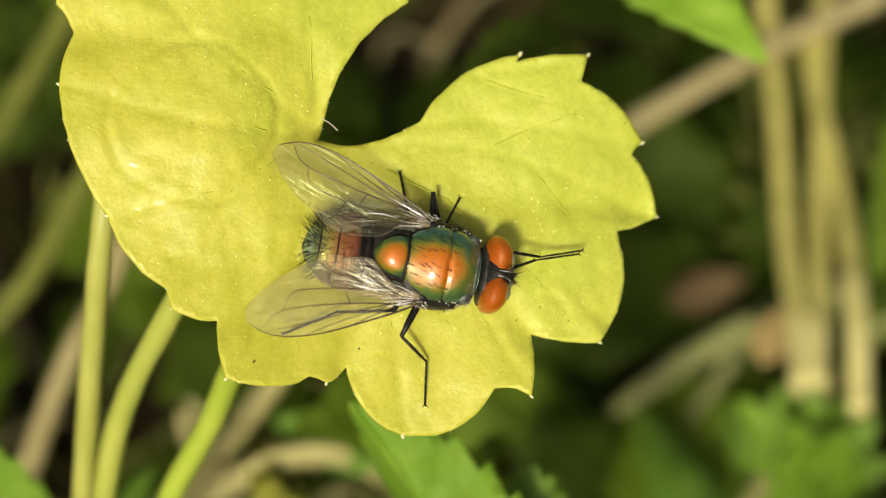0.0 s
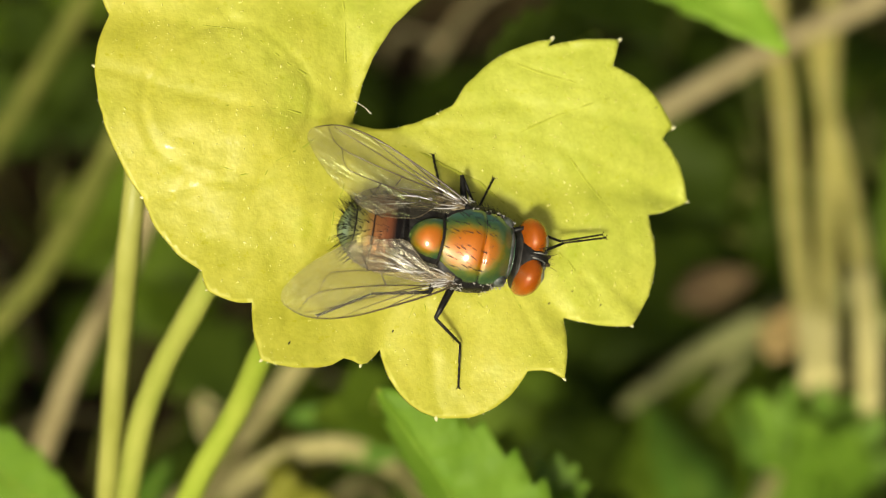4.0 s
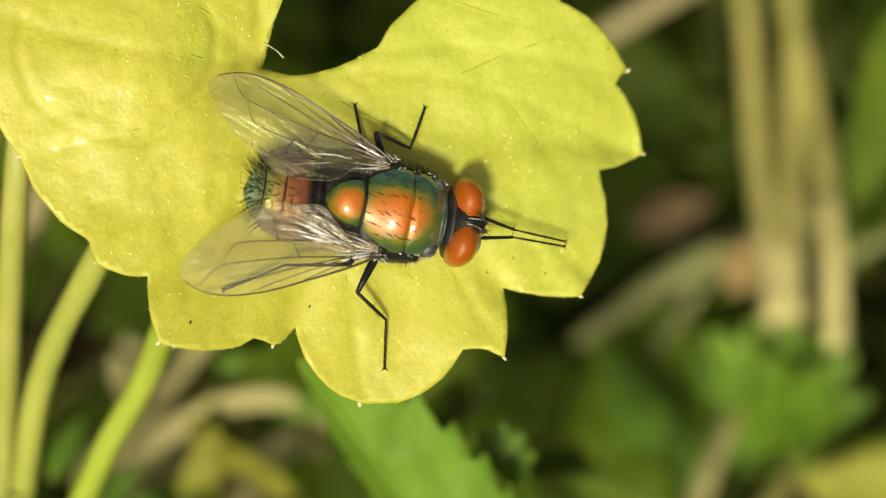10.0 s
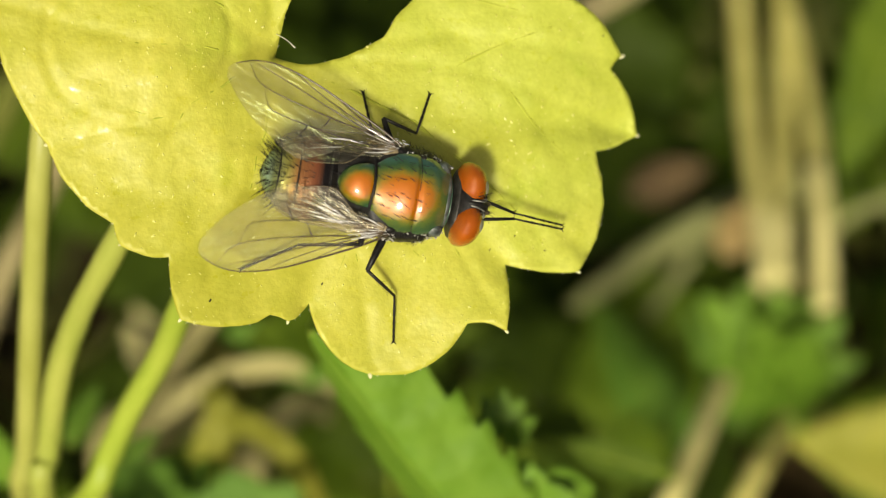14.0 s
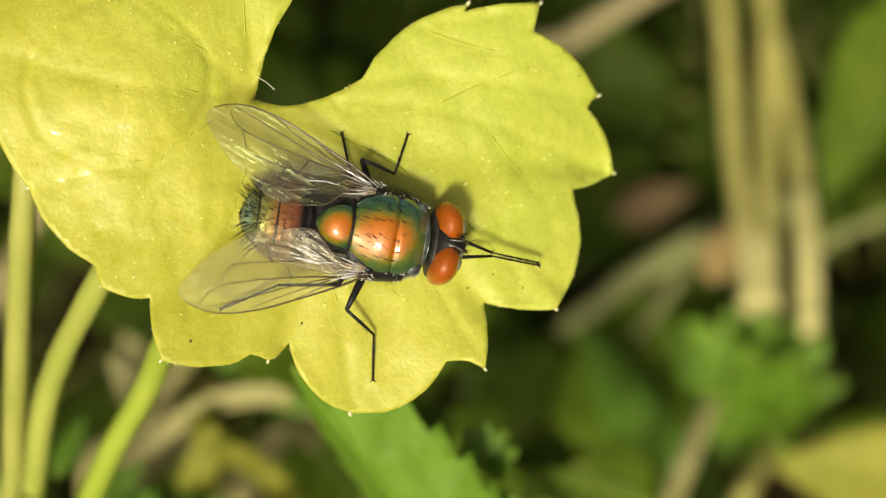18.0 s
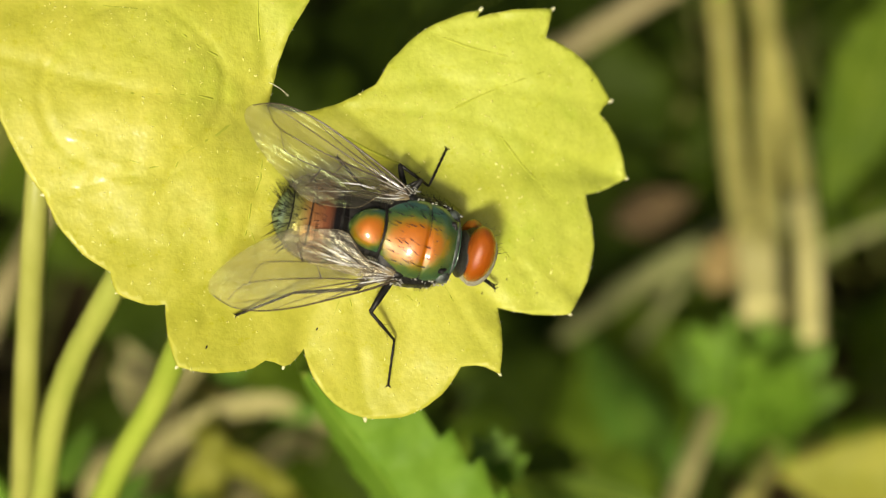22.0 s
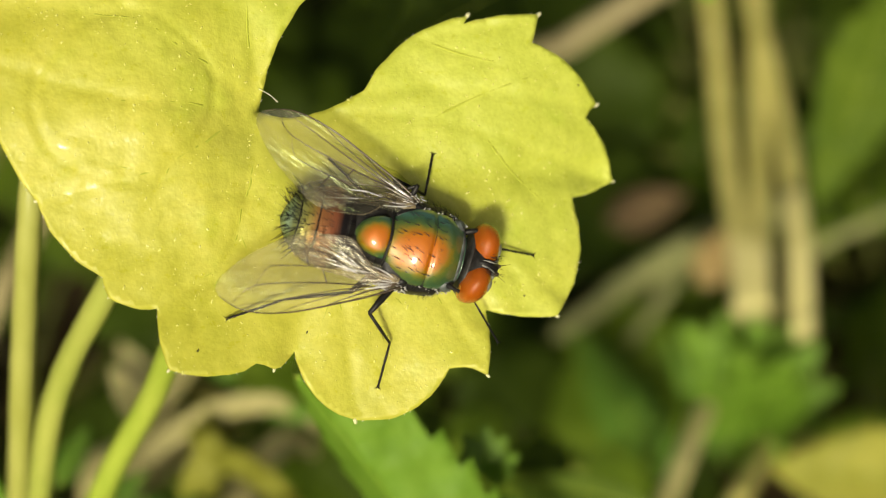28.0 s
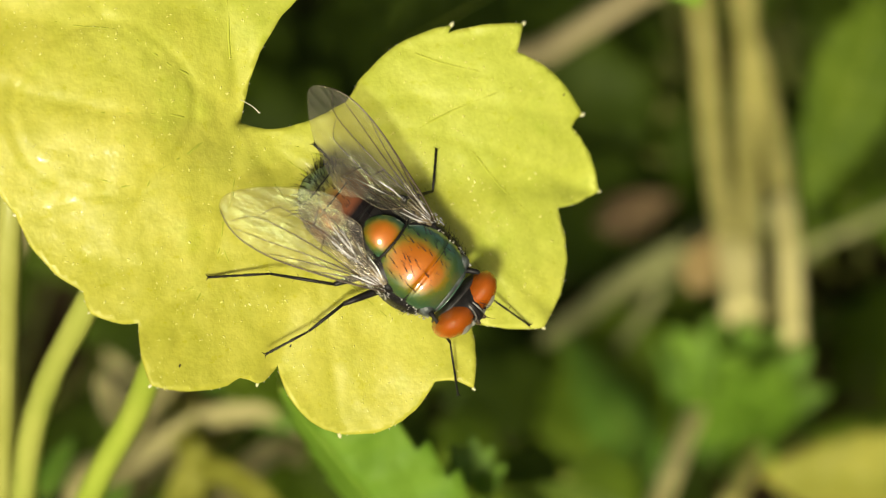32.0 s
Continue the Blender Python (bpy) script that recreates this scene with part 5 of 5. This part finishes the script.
# where each foot stands: seconds, place on the leaf, height above it
FEET = {
    ("middle", -1): [(0, -0.9, -6.55, 0), (28.3, -0.9, -6.5, 0), (29, -2.9, -6.0, 0), (29.5, -5.1, -5.4, 0), (30.6, -5.1, -5.4, 0), (31, -5.6, -4.2, 0.2), (32, -6.3, -5.1, 0)],
    ("hind", -1): [(0, -6.9, -3.55, 0), (29, -6.9, -3.45, 0), (29.5, -7.3, 0.4, 0), (30.5, -7.2, 0.6, 0), (31, -6.5, 1.5, 0), (32, -6.8, -1.3, 0)],
    ("hind", 1): [(0, -1.75, 3.35, 0), (18, -1.75, 3.35, 0), (18.8, -2.6, 2.6, 0), (28.5, -2.4, 2.8, 0), (29, -0.6, 4.2, 0), (30.5, -1.2, 4.3, 0), (31, -2.2, 4.2, 0), (32, -2.3, 3.8, 0)],
    ("middle", 1): [(0, 0.8, 2.2, 0), (6.5, 0.85, 2.4, 0), (7, 0.9, 3.2, 0), (18.5, 0.9, 3.2, 0), (19, 0.85, 3.1, 0), (20, 1.9, 2.8, 0), (28.5, 1.8, 2.8, 0), (30, 1.4, 4.1, 0), (30.5, 2.4, 3.6, 0),
                    (31, 3.8, 2.7, 0), (32, 2.6, 3.4, 0)],
    ("front", -1): [(0, 5.9, -0.3, 0.8), (1, 5.8, -0.95, 0.8), (2, 6.0, -0.6, 0.8), (3, 5.4, -0.2, 0.8), (6, 5.7, -0.7, 0.8), (7, 6.6, -1.2, 0.8), (8, 6.3, -2.3, 0.8), (9, 5.8, -1.8, 0.8), (10, 6.4, -2.3, 0.8),
                    (11, 6.4, -1.9, 0.8), (12, 6.4, -1.4, 0.8), (13, 6.4, -2.3, 0.8), (14, 6.4, -2.5, 0.8), (17, 5.8, -3.0, 0.8), (18, 6.0, -2.5, 0.8), (18.4, 3.87, -3.93, 0.4), (18.7, 3.9, -4.7, 0), (19, 3.9, -4.7, 0), (20, 3.7, -4.6, 0), (20.3, 2.9, -3.7, 0.4),
                    (20.5, 6.2, -3.2, 0.5), (21, 6.3, -3.4, 0.4), (21.1, 5.2, -2.6, 0.5), (21.3, 3.9, -4.3, 0.1), (21.5, 3.8, -4.6, 0), (21.7, 6.2, -3.2, 0.5), (22, 3.4, -3.1, 0.6), (22.2, 6.6, -2.7, 0.8), (22.6, 6.2, -3.9, 0.7), (22.8, 2.8, -3.6, 0.5), (23, 3.3, -3.2, 0.7), (23.2, 6.2, -1.9, 0.8), (23.4, 6.4, -2.5, 0.8), (23.6, 6.3, -3.8, 0.8), (23.8, 6.0, -3.6, 0.8),
                    (24, 4.6, -3.3, 0.7), (24.3, 6.0, -2.4, 0.8), (24.6, 6.0, -3.2, 0.8), (24.9, 6.3, -3.6, 0.8), (25, 5.6, -3.3, 0.7), (25.2, 2.4, -3.6, 0.5), (25.5, 2.4, -3.4, 0.6), (27.5, 4.0, -5.0, 0),
                    (28.4, 4.0, -5.0, 0), (29, 3.1, -6.2, 0), (30, 2.1, -6.6, 0), (31, 0.0, -6.3, 0), (32, 2.8, -6.5, 0)],
    ("front", 1): [(0, 5.9, -0.15, 0.8), (1, 5.8, -0.8, 0.8), (2, 4.1, 1.5, 0.9), (3, 5.4, 0.0, 0.8), (6, 5.7, -0.5, 0.8), (7, 6.6, -1.0, 0.8), (8, 6.3, -2.1, 0.8), (9, 5.8, -1.6, 0.8), (10, 6.4, -2.1, 0.8),
                   (11, 6.4, -1.4, 0.8), (12, 6.4, -1.1, 0.8), (13, 6.0, -1.9, 0.8), (14, 6.0, -2.2, 0.8), (17, 6.2, -2.5, 0.8), (18, 6.2, -2.0, 0.8), (18.4, 4.77, -1.45, 0.8), (18.7, 3.9, -0.95, 0.8), (19, 4.1, -1.1, 0.8), (19.7, 4.05, -1.25, 0.8), (20, 5.95, -0.78, 0.9), (20.3, 4.7, 0.4, 0.9), (20.5, 6.6, -2.6, 0.7),
                   (21, 6.9, -2.9, 0.6), (21.1, 5.0, -1.9, 0.7), (21.3, 4.1, -1.2, 0.8), (21.5, 4.1, -1.2, 0.8), (21.7, 6.2, -3.0, 0.6), (22, 3.6, -2.6, 0.6), (22.2, 6.7, -2.4, 0.8), (22.6, 6.2, -3.6, 0.7), (22.8, 3.4, -2.2, 0.6), (23, 3.5, -2.4, 0.7), (23.2, 6.2, -1.6, 0.8), (23.4, 6.4, -2.2, 0.8), (23.6, 6.3, -3.5, 0.8), (23.8, 6.0, -3.3, 0.8),
                   (24, 4.7, -0.3, 1.0), (24.3, 6.0, -2.1, 0.8), (24.6, 6.0, -2.9, 0.8), (24.9, 6.3, -3.3, 0.8), (25, 5.6, -2.9, 0.7), (25.2, 3.4, -1.8, 0.7), (25.5, 3.4, -1.6, 0.7), (27.5, 5.9, -1.5, 0), (28.4, 5.9, -1.5, 0), (29, 5.0, -0.5, 0),
                   (29.5, 5.5, -2.5, 0), (30.3, 5.5, -2.5, 0), (31, 5.4, -3.4, 0), (32, 6.1, -3.9, 0)],
}
# turns of the wings at their roots: seconds, degrees
WING_TURNS = ([(0, 0), (30, 0), (32, 6)], [(0, 1.5), (27.5, 1.5), (28.5, 2), (29.5, 4), (31, 1), (32, -3)])
# turns of the head while it is cleaned: seconds, roll, pitch, yaw
NODS = [(0, 0, 0, 0), (13.2, 0, 0, 0), (13.5, -30, 12, -6), (13.9, 0, 0, 0), (14.2, 0, 0, 0), (14.5, -70, 12, -14), (15.1, 0, 0, 0), (17.2, 0, 0, 0), (17.5, -78, 15, -25), (17.8, 0, 0, 0), (20.0, 0, 0, 0), (20.1, -2, 16, -3), (20.2, -10, 60, -8), (20.4, -10, 62, -8), (20.5, 0, 8, -4), (20.6, 0, 0, -4), (21.7, 0, 0, -4), (22, -75, 0, 0), (22.2, -6, 0, -6), (22.4, 0, 0, -6),
        (22.6, 0, 3, -6), (22.8, -30, 50, -12), (23, -80, 34, -12), (23.1, -38, 18, -9), (23.2, 0, 4, -6), (23.8, 0, 4, -6), (24, -15, 80, -10), (24.3, -16, 12, -6), (24.5, 0, 0, -6), (25, 0, 0, -6), (25.2, -40, 50, -12), (25.5, 20, 66, 0), (26.0, 0, 0, 0), (27.5, 0, 0, -4), (32, 0, 0, -4)]


def between(rows, t):
    for a, b in zip(rows, rows[1:]):
        if t <= b[0]:
            f = (t - a[0]) / (b[0] - a[0])
            return [p + (q - p) * f for p, q in zip(a[1:], b[1:])]
    return list(rows[-1][1:])


def stand(t):
    x, y, a = between(STAND, t)
    c, s = math.cos(radians(a)), math.sin(radians(a))
    return Vector((x + c, y + s, leaf_z(x + c, y + s, False) + 0.02)), a


def bone(a, b, up):
    x = (b - a).normalized()
    y = up.cross(x)
    y = y.normalized() if y.length > 1e-6 else x.orthogonal().normalized()
    m = Matrix((x, y, x.cross(y))).transposed().to_4x4()
    m.translation = a * MM
    return m


def leg_pose(kind, s, foot):
    """Thigh, shin and foot for a foot at that place in the fly's frame."""
    hx, hy, hz = HIPS[kind]
    hip = Vector((hx, hy * s, hz))
    f, t, k = SIZES[kind]
    flat = Vector((hip.x - foot.x, hip.y - foot.y, 0))
    if kind == "front" and foot.z > 0.5:
        flat = Vector((1.6 - foot.x, -foot.y, 0))
    d = flat.normalized()
    ankle = foot + k * (0.95 * d + Vector((0, 0, math.sqrt(1 - 0.95 ** 2))))
    way = ankle - hip
    r = min(way.length, (f + t) * 0.985)
    r = max(r, abs(f - t) + 0.2)
    u = way.normalized()
    up = Vector(BEND[kind]).normalized()
    up.y *= s
    up = (up - u * up.dot(u)).normalized()
    a = (f * f - t * t + r * r) / (2 * r)
    h = math.sqrt(max(0.0, f * f - a * a))
    knee = hip + u * a + up * h
    ankle = hip + u * r
    side = Vector((0, 0, 1))
    return bone(hip, knee, side), bone(knee, ankle, side), bone(ankle, ankle + (foot - ankle).normalized() * k, side)


def motions():
    times = sorted({round(i * 0.5, 3) for i in range(65)} | {r[0] for r in STAND})
    rows = []
    for t in times:
        p, a = stand(t)
        rows.append((t, LEAF @ pose(p.x * MM, p.y * MM, p.z * MM, 0, 0, a)))
    walk(fly, rows)
    for w, base, turns in zip(WINGS, REST, WING_TURNS):
        walk(w, [(t, base @ pose(0, 0, 0, 0, 0, a)) for t, a in turns])
    walk(head, [(t, Matrix.Translation(NECK * MM) @ pose(0, 0, 0, *turn)) for t, *turn in NODS])
    rnd = random.Random(6)
    for (kind, s), bits in LEGS.items():
        times = sorted({round(i * 0.5, 3) for i in range(65)} | {r[0] for r in STAND} | {r[0] for r in FEET[kind, s]} | ({round(i * 0.25, 3) for i in range(129)} if kind == "front" else set()))
        poses = []
        for t in times:
            p, a = stand(t)
            x, y, h = between(FEET[kind, s], t)
            if kind == "front" and h > 0.25:
                q = math.sin(t * 9.0 + (0 if s > 0 else 2.6))
                x, y = x + 0.15 * q, y + 0.03 * s
            if kind == "front":
                u, v, w = between(FEET[kind, -s], t)
                if min(h, w) > 0.25 and math.hypot(x - u, y - v) < 0.9:
                    x, y = (x + u) / 2 + 0.1 * s * q, (y + v) / 2 + 0.05 * s
            foot = Matrix.Rotation(-radians(a), 3, "Z") @ (Vector((x, y, leaf_z(x, y, False) + h + 0.08)) - p)
            poses.append((t, leg_pose(kind, s, foot)))
        for i, bit in enumerate(bits):
            walk(bit, [(t, m[i]) for t, m in poses])


motions()
